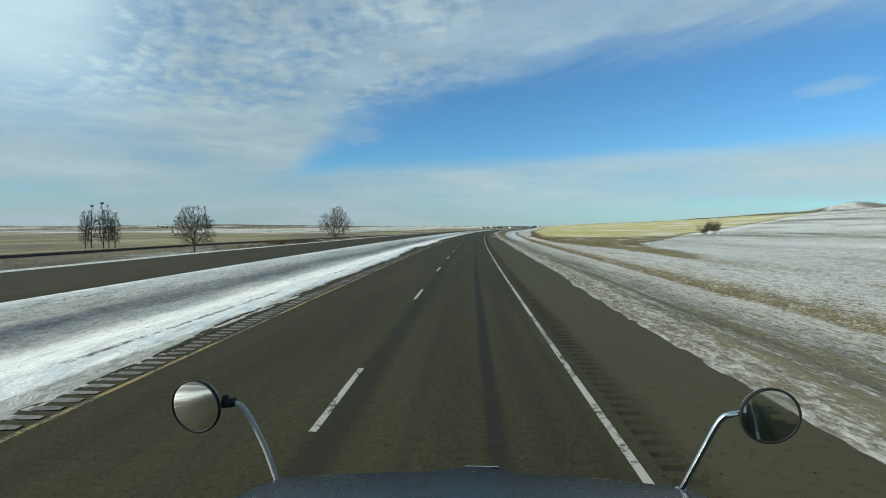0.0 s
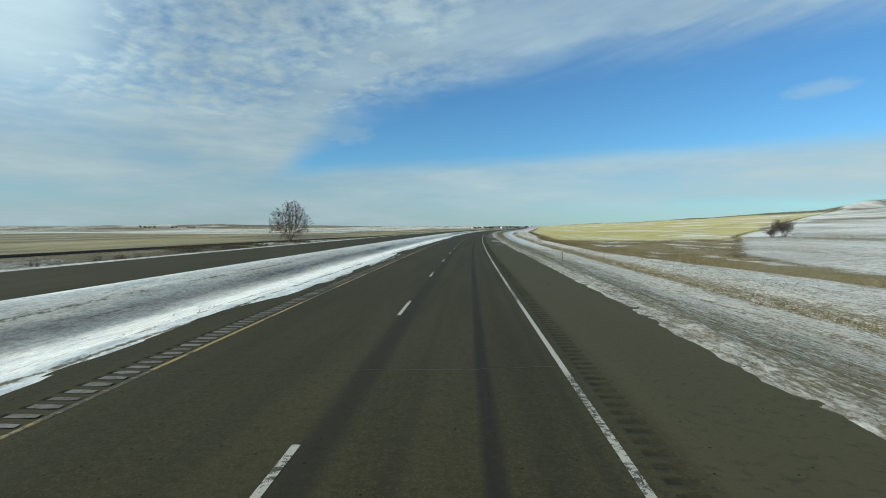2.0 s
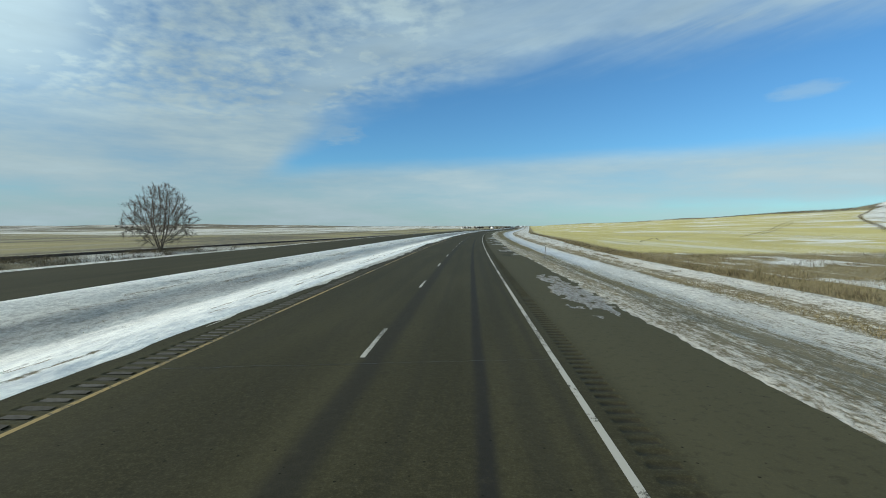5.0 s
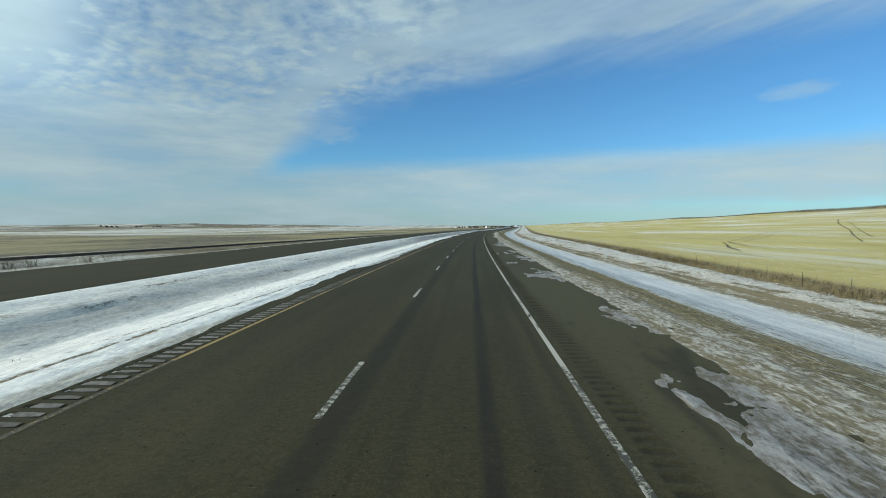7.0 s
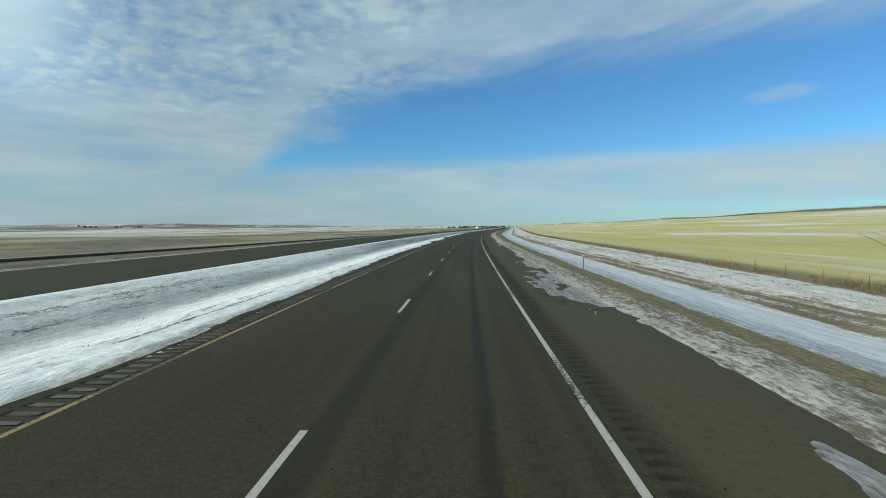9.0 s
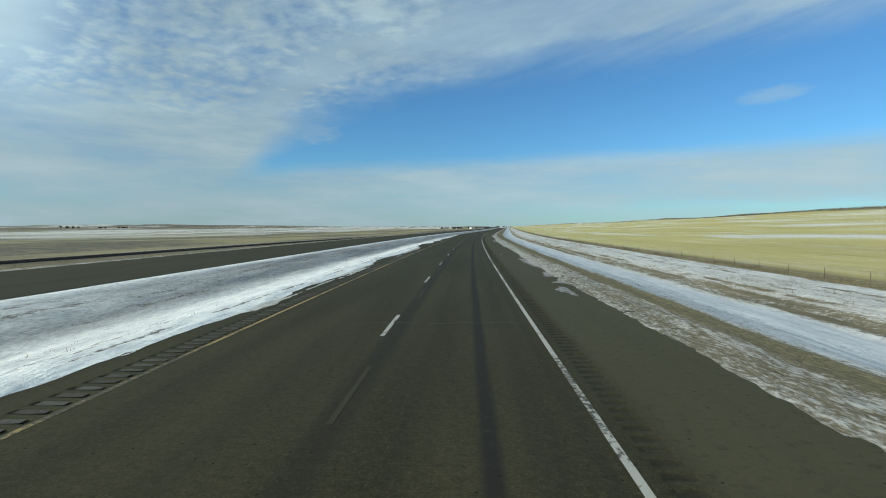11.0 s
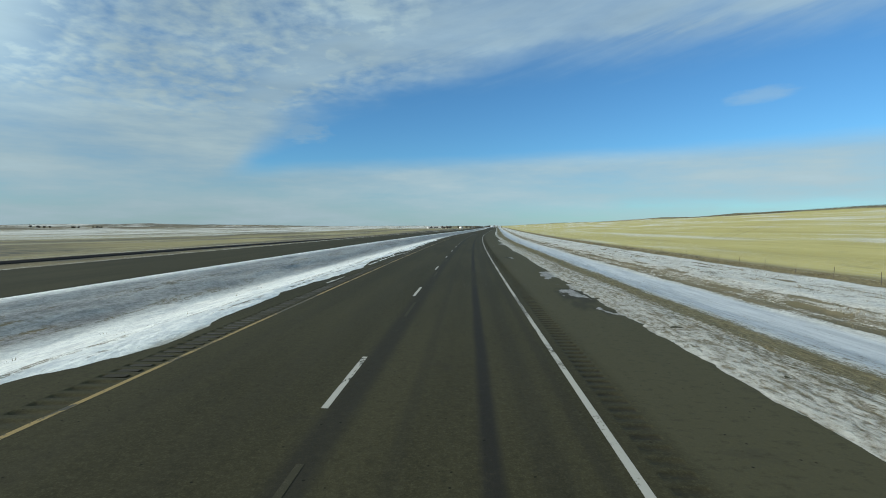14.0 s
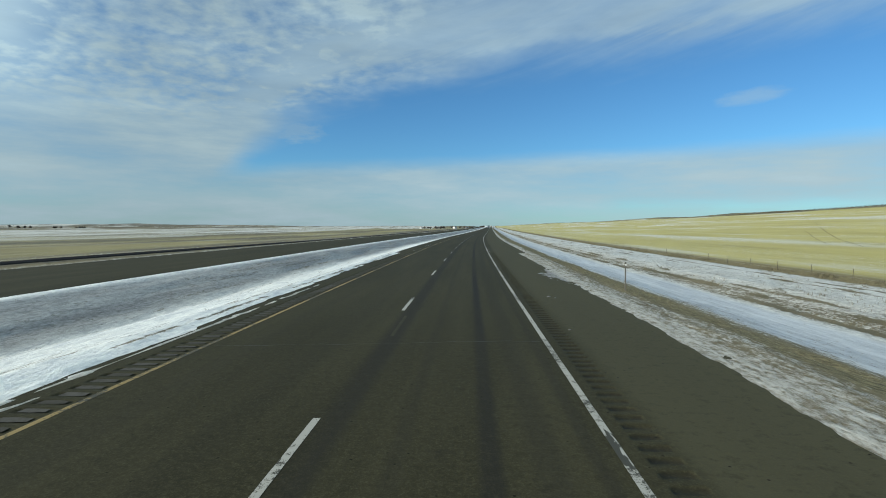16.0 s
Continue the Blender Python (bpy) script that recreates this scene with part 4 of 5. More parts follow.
def sow(count, s0, s1, u0, u1, keep):
    s, u = r.uniform(s0, s1, count), r.uniform(u0, u1, count)
    ok = r.random(count) < keep(s, u)
    return s[ok], u[ok]


s1, u1 = sow(30000, -5, 470, 5.1, 9.3, lambda s, u: 0.9 * ramp(fbm(s / 4.0, u / 0.8, 101, 3), 0.42, 0.62) * ramp(u, 4.9, 6.4))
blades("verge_grass", s1, u1, r.uniform(0.02, 0.07, len(s1)), 0.10, 6, STRAW, "short dry grass showing through the snow on the verge", 1)
s1, u1 = sow(22000, -5, 470, 15.0, 26.0, lambda s, u: 0.75 * ramp(fbm(s / 5.0, u / 1.2, 103, 3), 0.46, 0.64))
blades("verge_grass", s1, u1, r.uniform(0.08, 0.25, len(s1)), 0.10, 5, STRAW, "dry grass clumps on the snowy backslope", 2)
s1, u1 = sow(30000, -10, 560, 18.0, 30.6, lambda s, u: brush_cover(s, u) * ramp(fbm(s / 6.0, u / 3.0, 105, 3), 0.36, 0.60) * (0.8 - 0.6 * ramp(s, 230, 280)))
blades("fence_row_grass", s1, u1, r.uniform(0.14, 0.45, len(s1)) * (1 - 0.55 * ramp(s1, 215, 280)) * (1 - 0.6 * ramp(s1, 120, 80)), 0.26, 9, REED, "tall tan dead grass along the fence row", 3)
s1, u1 = sow(24000, 78, 216, 18, 90, lambda s, u: brush_cover(s, u) * ramp(fbm(s / 7.0, u / 7.0, 107, 3), 0.30, 0.6))
blades("gully_grass", s1, u1, r.uniform(0.10, 0.34, len(s1)), 0.35, 9, REED, "rank tan grass filling the gully", 4)
s1, u1 = sow(6000, -5, 180, 14.4, 16.8, lambda s, u: brush_cover(s, u))
blades("ditch_grass", s1, u1, r.uniform(0.08, 0.26, len(s1)), 0.14, 8, REED, "strip of tan grass along the ditch", 5)
s1, u1 = sow(9000, -5, 470, -18.2, -8.2, lambda s, u: 0.5 * ramp(fbm(s / 5.0, u / 0.7, 109, 3), 0.56, 0.70))
blades("median_grass", s1, u1, r.uniform(0.04, 0.14, len(s1)), 0.07, 5, STRAW, "sparse dry grass poking through the median snow", 6)
s1, u1 = sow(8000, 0, 520, -76, -32, lambda s, u: ramp(fbm(s / 9.0, u / 4.0, 111, 3), 0.40, 0.62))
blades("bank_grass", s1, u1, r.uniform(0.08, 0.3, len(s1)), 0.25, 6, REED, "rough dead grass below the far carriageway", 7)

WEED = surface("dark_dead_weeds", leaf_nodes((0.045, 0.038, 0.024), (0.15, 0.125, 0.075)))
s1, u1 = sow(11000, 150, 520, 18.5, 28.8, lambda s, u: ramp(np.abs(margin(s, u) - 27.6), 1.6, 1.0) * ramp(fbm(s / 3.0, u / 3.0, 113, 3), 0.50, 0.62))
blades("fence_row_weeds", s1, u1, r.uniform(0.2, 0.62, len(s1)) * (1 - 0.4 * ramp(s1, 230, 290)), 0.34, 8, WEED, "dark dead weeds caught along the fence row", 8)
s1, u1 = sow(10000, 80, 212, 18, 88, lambda s, u: brush_cover(s, u) * ramp(fbm(s / 5.0, u / 5.0, 115, 3), 0.54, 0.66))
blades("gully_weeds", s1, u1, r.uniform(0.2, 0.7, len(s1)), 0.3, 7, WEED, "dark clumps of dead weeds in the gully", 9)
s1, u1 = sow(15000, 60, 520, -76, -36, lambda s, u: (0.3 + 0.7 * ramp(s, 235, 210)) * ramp(fbm(s / 12.0, u / 4.0, 117, 3), 0.44, 0.60) * (0.35 + 0.65 * ramp(u, -58, -70)))
blades("bank_weeds", s1, u1, r.uniform(0.2, 0.8, len(s1)), 0.4, 7, WEED, "dark brush and weeds on the bank below the railway", 10)
s1, u1 = sow(5200, 160, 300, -75, -62, lambda s, u: ramp(fbm(s / 7.0, u / 3.0, 118, 3), 0.42, 0.56) * ramp(s, 160, 175) * ramp(s, 300, 225))
blades("bank_brush", s1, u1, r.uniform(0.4, 1.3, len(s1)), 0.5, 8, WEED, "dense dark brush at the foot of the railway bank", 16)
s1, u1 = sow(9000, 560, 2600, 420, 1080, lambda s, u: sage_cover(s, u) * ramp(fbm(s / 60.0, u / 40.0, 119, 3), 0.42, 0.6))
blades("ridge_scrub", s1, u1, r.uniform(0.8, 2.4, len(s1)), 2.0, 8, WEED, "low dark sagebrush scattered along the far ridge", 11)
s1, u1 = sow(7000, 640, 1320, 352, 440, lambda s, u: ridge_top(s, u) * ramp(fbm(s / 30.0, u / 20.0, 120, 3), 0.36, 0.55))
blades("crest_scrub", s1, u1, r.uniform(0.6, 2.0, len(s1)), 1.6, 8, WEED, "dark scrub along the crest above the stubble", 15)
s1 = r.uniform(100, 216, 1300)
u1 = field_edge(s1) - 0.8 + r.normal(0, 0.7, 1300)
blades("field_edge_weeds", s1, u1, r.uniform(0.08, 0.24, len(s1)), 0.35, 7, WEED, "dark weeds on the lip of the snowy field", 12)
s1 = r.uniform(214, 760, 1500)
u1 = field_edge(s1) - 2.0 + r.normal(0, 0.6, 1500)
blades("field_edge_weeds", s1, u1, r.uniform(0.25, 0.8, len(s1)), 0.45, 7, WEED, "dark hedge of weeds along the stubble's edge", 13)
s1, u1 = sow(16000, 170, 330, 18.5, 29.2, lambda s, u: ramp(np.abs(margin(s, u) - 27.9), 1.8, 1.0) * ramp(fbm(s / 4.0, u / 2.0, 121, 3), 0.40, 0.56) * ramp(s, 330, 230))
blades("fence_row_brush", s1, u1, r.uniform(0.15, 0.48, len(s1)) * (0.35 + 1.2 * ramp(fbm(s1 / 2.4, u1 / 2.0, 122, 3), 0.42, 0.62)), 0.4, 8, REED, "thick tan brush along the fence row", 14)


# ---- bare trees and shrubs ----
def tubes(name, segments, sides, material, parent):
    """One mesh of tapered tubes: rows of start, end, two radii."""
    a, b = np.array([g[0] for g in segments]), np.array([g[1] for g in segments])
    ra, rb = np.array([g[2] for g in segments]), np.array([g[3] for g in segments])
    d = b - a
    d = d / np.maximum(np.linalg.norm(d, axis=1, keepdims=True), 1e-6)
    ref = np.where(np.abs(d[:, 2:3]) > 0.9, np.array([[1.0, 0, 0]]), np.array([[0, 0, 1.0]]))
    p = np.cross(d, ref)
    p /= np.linalg.norm(p, axis=1, keepdims=True)
    q = np.cross(d, p)
    t = np.arange(sides) * 2 * np.pi / sides
    ring = p[:, None, :] * np.cos(t)[None, :, None] + q[:, None, :] * np.sin(t)[None, :, None]
    v = np.concatenate((a[:, None, :] + ring * ra[:, None, None], b[:, None, :] + ring * rb[:, None, None]), 1).reshape(-1, 3)
    i = np.arange(sides)
    j = (i + 1) % sides
    f = np.stack((i, j, j + sides, i + sides), -1)
    f = (np.arange(len(a))[:, None, None] * 2 * sides + f[None]).reshape(-1, 4)
    me = bpy.data.meshes.new(name)
    me.vertices.add(len(v))
    me.vertices.foreach_set("co", v.astype(np.float32).ravel())
    me.loops.add(f.size)
    me.loops.foreach_set("vertex_index", f.ravel().astype(np.int32))
    me.polygons.add(len(f))
    me.polygons.foreach_set("loop_start", (np.arange(len(f)) * 4).astype(np.int32))
    me.polygons.foreach_set("use_smooth", np.ones(len(f), bool))
    me.update()
    me.materials.append(material)
    ob = new(name, me)
    ob.parent = parent
    return ob


def grow(rng, start, way, length, radius, depth, bend, fork, out, up=0.12, wide=1.0, short=1.0):
    """Branch into segments, kept by depth in out."""
    pos, d, steps = np.array(start), np.array(way), 4 if depth > 1 else 3
    for i in range(steps):
        d = d + rng.normal(0, bend, 3) + np.array([0, 0, up])
        d /= np.linalg.norm(d)
        nxt = pos + d * length / steps
        r0, r1 = radius * (1 - 0.16 * i), radius * (1 - 0.16 * (i + 1))
        out.append((pos, nxt, r0, r1, depth))
        pos = nxt
        if depth > 0 and (i > 0 or depth < 3):
            for _ in range(rng.integers(1, fork)):
                side = rng.normal(0, 1, 3)
                side -= d * side.dot(d)
                side /= max(np.linalg.norm(side), 1e-6)
                w = d * rng.uniform(0.55, 0.95) + side * wide * rng.uniform(0.5, 0.9)
                grow(rng, pos, w / np.linalg.norm(w), length * short * rng.uniform(0.5, 0.74), r1 * rng.uniform(0.45, 0.65), depth - 1, bend * 1.15, fork, out, up, wide, 1.0)


def bare_tree(s, u, z, height, stems, splay, seed, label, depth=4, fork=3, name="tree", up=0.10, thick=0.022, first=0.45, wide=1.0, fine=0.009, short=1.0, fan=False, bole=0.0):
    rng = np.random.default_rng(seed)
    out = []
    if bole:
        rise_to, girth = bole * height * 0.8, height * thick * 1.9
        for i in range(4):
            out.append((np.array([0.0, 0, rise_to * i / 4]), np.array([0.0, 0, rise_to * (i + 1) / 4]), girth * (1.15 - 0.08 * i), girth * (1.07 - 0.08 * i), depth))
    for i in range(stems):
        a = 2 * np.pi * (i + rng.uniform(-0.3, 0.3)) / stems
        lean = splay * (math.sqrt((i + 0.5) / stems) * rng.uniform(0.85, 1.1) if fan else rng.uniform(0.5, 1.1))
        a = 2.399963 * i + rng.uniform(-0.3, 0.3) if fan else a
        d = np.array([math.cos(a) * lean, math.sin(a) * lean, 1.0])
        start = np.array([math.cos(a), math.sin(a), 0.0]) * (0.02 * height if stems > 1 else 0) * (1 + 2 * splay)
        start[2] += bole * height * 0.8 * rng.uniform(0.72, 1.0)
        grow(rng, start, d / np.linalg.norm(d), height * first * rng.uniform(0.88, 1.1), height * thick * (0.75 if stems > 2 else 1), depth, 0.10 if fan else 0.13, fork, out, up, wide, short)
    top = max(max(g[1][2] for g in out), 0.1)
    k = height / top
    out = [(g[0] * k, g[1] * k, max(g[2], fine), max(g[3], fine * 0.8), g[4]) for g in out]
    root = new(name)
    x, y = place(s, u)
    root.location = (float(x), float(y), z)
    tubes("trunk", [g for g in out if g[4] >= depth - 1], 7, BARK, root)
    tubes("crown", [g for g in out if g[4] < depth - 1], 3, TWIG, root)
    return tagged(root, label, "tree" if name == "tree" else "shrub")


def crown_tree(s, u, z, height, spread, low, seed, label, stems=3, count=700, bole=0.10, fine=0.010, lift=0.32, name="tree"):
    """A leafless tree whose limbs reach out to fill a rounded crown; low: where the crown begins, as a share of the height."""
    rng = np.random.default_rng(seed)
    way = rng.normal(0, 1, (count, 3))
    way /= np.linalg.norm(way, axis=1, keepdims=True)
    goal = way * (rng.random((count, 1)) ** 0.45) * (0.86 + 0.28 * rng.random((count, 1)))
    taper = 1.0 - 0.22 * goal[:, 2:3]
    goal = goal * np.array([spread, spread, height * (1 - low) / 2]) * np.concatenate((taper, taper, np.ones((count, 1))), 1)
    goal[:, 2] += height * (1 + low) / 2
    lump = fbm(goal[:, 0] / spread * 2.2 + 5, goal[:, 2] / spread * 2.2, seed, 2)
    goal = goal[lump > 0.27]
    step = height / 42
    nodes, parent = [np.array([0.0, 0.0, -0.2])], [-1]
    for i in range(stems):
        a, last = 2 * np.pi * i / stems + rng.uniform(-0.5, 0.5), 0
        lean = 0.0 if stems == 1 else rng.uniform(0.25, 0.55)
        for j in range(max(2, int(bole * height / step))):
            out = lean * step * (j + 1) * np.array([math.cos(a), math.sin(a), 0])
            nodes.append(out + np.array([0, 0, step * (j + 1)]) + rng.normal(0, 0.03, 3))
            parent.append(last)
            last = len(nodes) - 1
    best, near, alive, seen = np.full(len(goal), 1e9), np.zeros(len(goal), int), np.ones(len(goal), bool), 1
    for _ in range(90):
        fresh = np.array(nodes[seen:])
        if not len(fresh) or not alive.any():
            break
        d = np.linalg.norm(goal[:, None, :] - fresh[None], axis=2)
        j = d.argmin(1)
        closer = d[np.arange(len(goal)), j] < best
        best[closer], near[closer] = d[np.arange(len(goal)), j][closer], j[closer] + seen
        alive &= best > 1.3 * step
        seen = len(nodes)
        for n in np.unique(near[alive]):
            pull = goal[alive & (near == n)] - nodes[n]
            pull = (pull / np.linalg.norm(pull, axis=1, keepdims=True)).mean(0) + rng.normal(0, 0.09, 3) + np.array([0, 0, lift])
            nodes.append(nodes[n] + pull / max(np.linalg.norm(pull), 1e-6) * step)
            parent.append(int(n))
    load = np.zeros(len(nodes))
    load[np.setdiff1d(np.arange(len(nodes)), np.array(parent))] = 1.0
    for i in range(len(nodes) - 1, 0, -1):
        load[i] = max(load[i], 0.3)
        load[parent[i]] += load[i]
    girth = np.maximum(fine * load ** 0.43, fine)
    limbs, twigs = [], []
    for i in range(1, len(nodes)):
        p = parent[i]
        (limbs if load[i] > 14 else twigs).append((nodes[p], nodes[i], min(girth[p], girth[i] * 1.35), girth[i]))
        if load[i] < 8:
            along = (nodes[i] - nodes[p]) / step
            for _ in range(6):
                w = along + rng.normal(0, 0.42, 3) + np.array([0, 0, 0.22])
                w /= np.linalg.norm(w)
                mid = nodes[i] + w * step * rng.uniform(0.7, 1.5)
                w = w + rng.normal(0, 0.22, 3)
                twigs += [(nodes[i], mid, fine * 0.75, fine * 0.55), (mid, mid + w * step * rng.uniform(0.6, 1.4), fine * 0.55, fine * 0.35)]
    root = new(name)
    x, y = place(s, u)
    root.location = (float(x), float(y), z)
    tubes("trunk", limbs, 7, BARK, root)
    tubes("crown", twigs, 3, TWIG, root)
    return tagged(root, label, "tree" if name == "tree" else "shrub")


def ground_at(s, u):
    return float(land(np.array([float(s)]), np.array([float(u)]))[0])


# the big trees beyond the far carriageway
crown_tree(108.8, -61.0, ground_at(108.8, -61) - 0.1, 11.4, 4.3, 0.24, 3, "leafless broad cottonwood beside the far carriageway", 1, 950, 0.20, 0.016)
crown_tree(245.0, -72.0, ground_at(245, -72) - 0.1, 15.8, 7.6, 0.08, 8, "large leafless cottonwood with several splayed trunks", 5, 1300, 0.07, 0.020)
for i, (a, b, h) in enumerate([(183.2, -149.0, 14.2), (184.6, -147.6, 15.8), (186.2, -144.2, 16.6), (187.2, -142.8, 15.8), (188.4, -141.2, 13.8)]):
    tagged(crown_tree(a, b, ground_at(a, b) - 0.1, h, 2.2, 0.10, 30 + i, "tall upright leafless poplar in a small stand", 1, 520, 0.07, 0.021, 0.8), group="stand of poplars")
bare_tree(150, -152, ground_at(150, -152) - 0.1, 6.5, 4, 0.4, 45, "small grey leafless shrub near the railway", 3, 3, "shrub")
# the thicket in the right-hand field
for i, (a, b, h) in enumerate([(214, 87.0, 6.0), (213, 89.5, 6.4), (215, 91.0, 5.0), (212, 85.5, 3.4)]):
    tagged(bare_tree(a, b, ground_at(a, b) - 0.1, h, 8, 0.62, 60 + i, "dense leafless willow bush at the end of a gully", 3, 3, "shrub", thick=0.008, fine=0.014, first=0.6), group="willow thicket")
# low brush between the far carriageway and the railway
rs = np.random.default_rng(77)
proto = []
for i in range(4):
    p = bare_tree(118 + 9 * i, -48 - 3 * i, ground_at(118 + 9 * i, -48 - 3 * i) - 0.1, 1.9, 7, 0.8, 90 + i, "low dark leafless brush on the bank", 2, 3, "shrub", thick=0.014)
    tagged(p, group="bank brush")
    proto.append(p)
for i in range(110):
    a = float(rs.choice([rs.uniform(105, 150), rs.uniform(165, 300), rs.uniform(300, 470)], p=[0.35, 0.5, 0.15]))
    b = float(rs.uniform(-66, -37))
    x, y = place(a, b)
    copy_thing(proto[i % 4], pose(float(x), float(y), ground_at(a, b) - 0.1, 0, 0, rs.uniform(0, 360)))

# ---- roadside marker posts ----
REFLECT = surface("reflector", plain_nodes((0.75, 0.75, 0.70), 0.1, 20.0, 0.05), 0.25)


def marker_post():
    """A steel channel post with a round reflector near its top."""
    root = new("delineator_post")
    bm = bmesh.new()
    prof = [(-0.040, 0.026), (-0.028, 0.026), (-0.022, 0.0), (0.022, 0.0), (0.028, 0.026), (0.040, 0.026), (0.040, 0.022), (0.031, 0.022), (0.025, -0.005), (-0.025, -0.005), (-0.031, 0.022), (-0.040, 0.022)]
    rings = [[bm.verts.new((x * 0.72, y * 0.8, z)) for x, y in prof] for z in (-0.25, 0.4, 0.9, 1.25)]
    for a, b in zip(rings, rings[1:]):
        for i in range(len(prof)):
            j = (i + 1) % len(prof)
            bm.faces.new((a[i], a[j], b[j], b[i]))
    bm.faces.new(rings[-1])
    part("post", bm, POST_STEEL, root)
    bm = bmesh.new()
    bmesh.ops.create_cone(bm, cap_ends=True, segments=20, radius1=0.042, radius2=0.038, depth=0.014, matrix=Matrix.Translation((0, -0.014, 1.13)) @ Matrix.Rotation(radians(90), 4, "X"))
    part("reflector", bm, REFLECT, root, "round white reflector")
    bm = bmesh.new()
    bmesh.ops.create_cone(bm, cap_ends=True, segments=8, radius1=0.008, radius2=0.008, depth=0.012, matrix=Matrix.Translation((0, -0.024, 1.13)) @ Matrix.Rotation(radians(90), 4, "X"))
    part("bolt", bm, STEEL, root)
    return tagged(root, "thin steel delineator post standing in the verge snow", "marker post", "delineator posts")


post = marker_post()
for i, (a, b, lean) in enumerate([(87.06, 6.20, 0), (174.4, 6.35, 4), (263.6, 6.45, -1), (351.0, 6.44, 0), (439.7, 6.75, 0), (527.5, 6.6, 1), (615.5, 6.6, -1), (703, 6.6, 1)]):
    x, y = place(a, b)
    m = pose(float(x), float(y), ground_at(a, b) - 0.02, 0, lean, -math.degrees(float(heading(a))))
    if i:
        copy_thing(post, m)
    else:
        post.matrix_basis = m

# ---- the wire fence along the right-hand field ----
fence = new("wire_fence")
tagged(fence, "wire stock fence on thin steel posts along the field", "fence")
FENCE_U = 27.4


def fence_line(s):
    return FENCE_U - fence_shift(s) + 0.5 * (vnoise(s / 30.0, s * 0, 7) - 0.5)


bm = bmesh.new()
for x, y, w, d in ((0, 0, 0.030, 0.006), (0, -0.012, 0.006, 0.022)):
    bmesh.ops.create_cube(bm, size=1, matrix=Matrix.Translation((x, y, 0.32)) @ Matrix.Diagonal((w, d, 1.14, 1)))
t_post = part("fence_post", bm, RUST, fence)
fence_s = np.arange(180, 640, 4.6)
for i, a in enumerate(fence_s):
    b = float(fence_line(np.array([a]))[0])
    x, y = place(a, b)
    ob = t_post if i == 0 else t_post.copy()
    if i:
        scene.collection.objects.link(ob)
    ob.matrix_basis = pose(float(x), float(y), ground_at(a, b), random.uniform(-3, 3), random.uniform(-4, 4), random.uniform(0, 30))
for h in (0.25, 0.45, 0.65, 0.82):
    pts = [(*(float(c) for c in place(a, float(fence_line(np.array([a]))[0]) - 0.02)), ground_at(a, float(fence_line(np.array([a]))[0])) + h) for a in fence_s]
    tubes("wire", [(np.array(p), np.array(q), 0.0035, 0.0035) for p, q in zip(pts, pts[1:])], 3, STEEL, fence)

# ---- the railway beyond the far carriageway ----
RAIL_S = spaced((-100, 700, 4), (700, 1500, 20))


rail_u = np.array([-83.2, -82.4, -81.9, -81.4, -78.7, -78.3, -78.0, -77.2])
rail_h = np.array([-0.95, -0.3, -0.06, 0.0, 0.0, -0.06, -0.30, -0.95])
RSS, RUU = np.meshgrid(RAIL_S, rail_u, indexing="ij")
bed = grid("railway_embankment", RAIL_S, rail_u, rail_top(RSS) - 0.24 + rail_h[None, :] + 0.06 * (fbm(RSS / 2, RUU, 8, 2) - 0.5), BALLAST)
tagged(bed, "low railway embankment of dark ballast with two rails", "railway", kind="structure")
for c in (-80.75, -79.3):
    u4 = np.array([c - 0.07, c - 0.035, c - 0.035, c + 0.035, c + 0.035, c + 0.07])
    h6 = np.array([-0.06, -0.04, 0.16, 0.16, -0.04, -0.06])
    RSS, RUU = np.meshgrid(RAIL_S, u4, indexing="ij")
    ob = grid("rail", RAIL_S, u4, rail_top(RSS) - 0.24 + h6[None, :], RUST)
    ob.parent = bed
bm = bmesh.new()
bmesh.ops.create_cube(bm, size=1, matrix=Matrix.Diagonal((2.6, 0.24, 0.18, 1)))
tie = part("sleeper", bm, BALLAST, bed)
for i in range(260):
    a = 60 + 1.3 * i
    x, y = place(a, -80.0)
    ob = tie if i == 0 else tie.copy()
    if i:
        scene.collection.objects.link(ob)
    ob.matrix_basis = pose(float(x), float(y), float(rail_top(np.array([a]))[0]) - 0.24, 0, 0, -math.degrees(float(heading(a))))

# ---- far farmsteads and shelter belts ----
WALL_WHITE = surface("white_siding", plain_nodes((0.72, 0.72, 0.70), 0.12, 0.4, 0.1), 0.6)
WALL_GREY = surface("weathered_siding", plain_nodes((0.26, 0.24, 0.22), 0.25, 0.4, 0.1))
ROOF = surface("metal_roof", plain_nodes((0.30, 0.30, 0.31), 0.2, 0.5, 0.1), 0.5)
PANE = surface("dark_pane", plain_nodes((0.03, 0.035, 0.04), 0.2, 1.0, 0.0), 0.15)


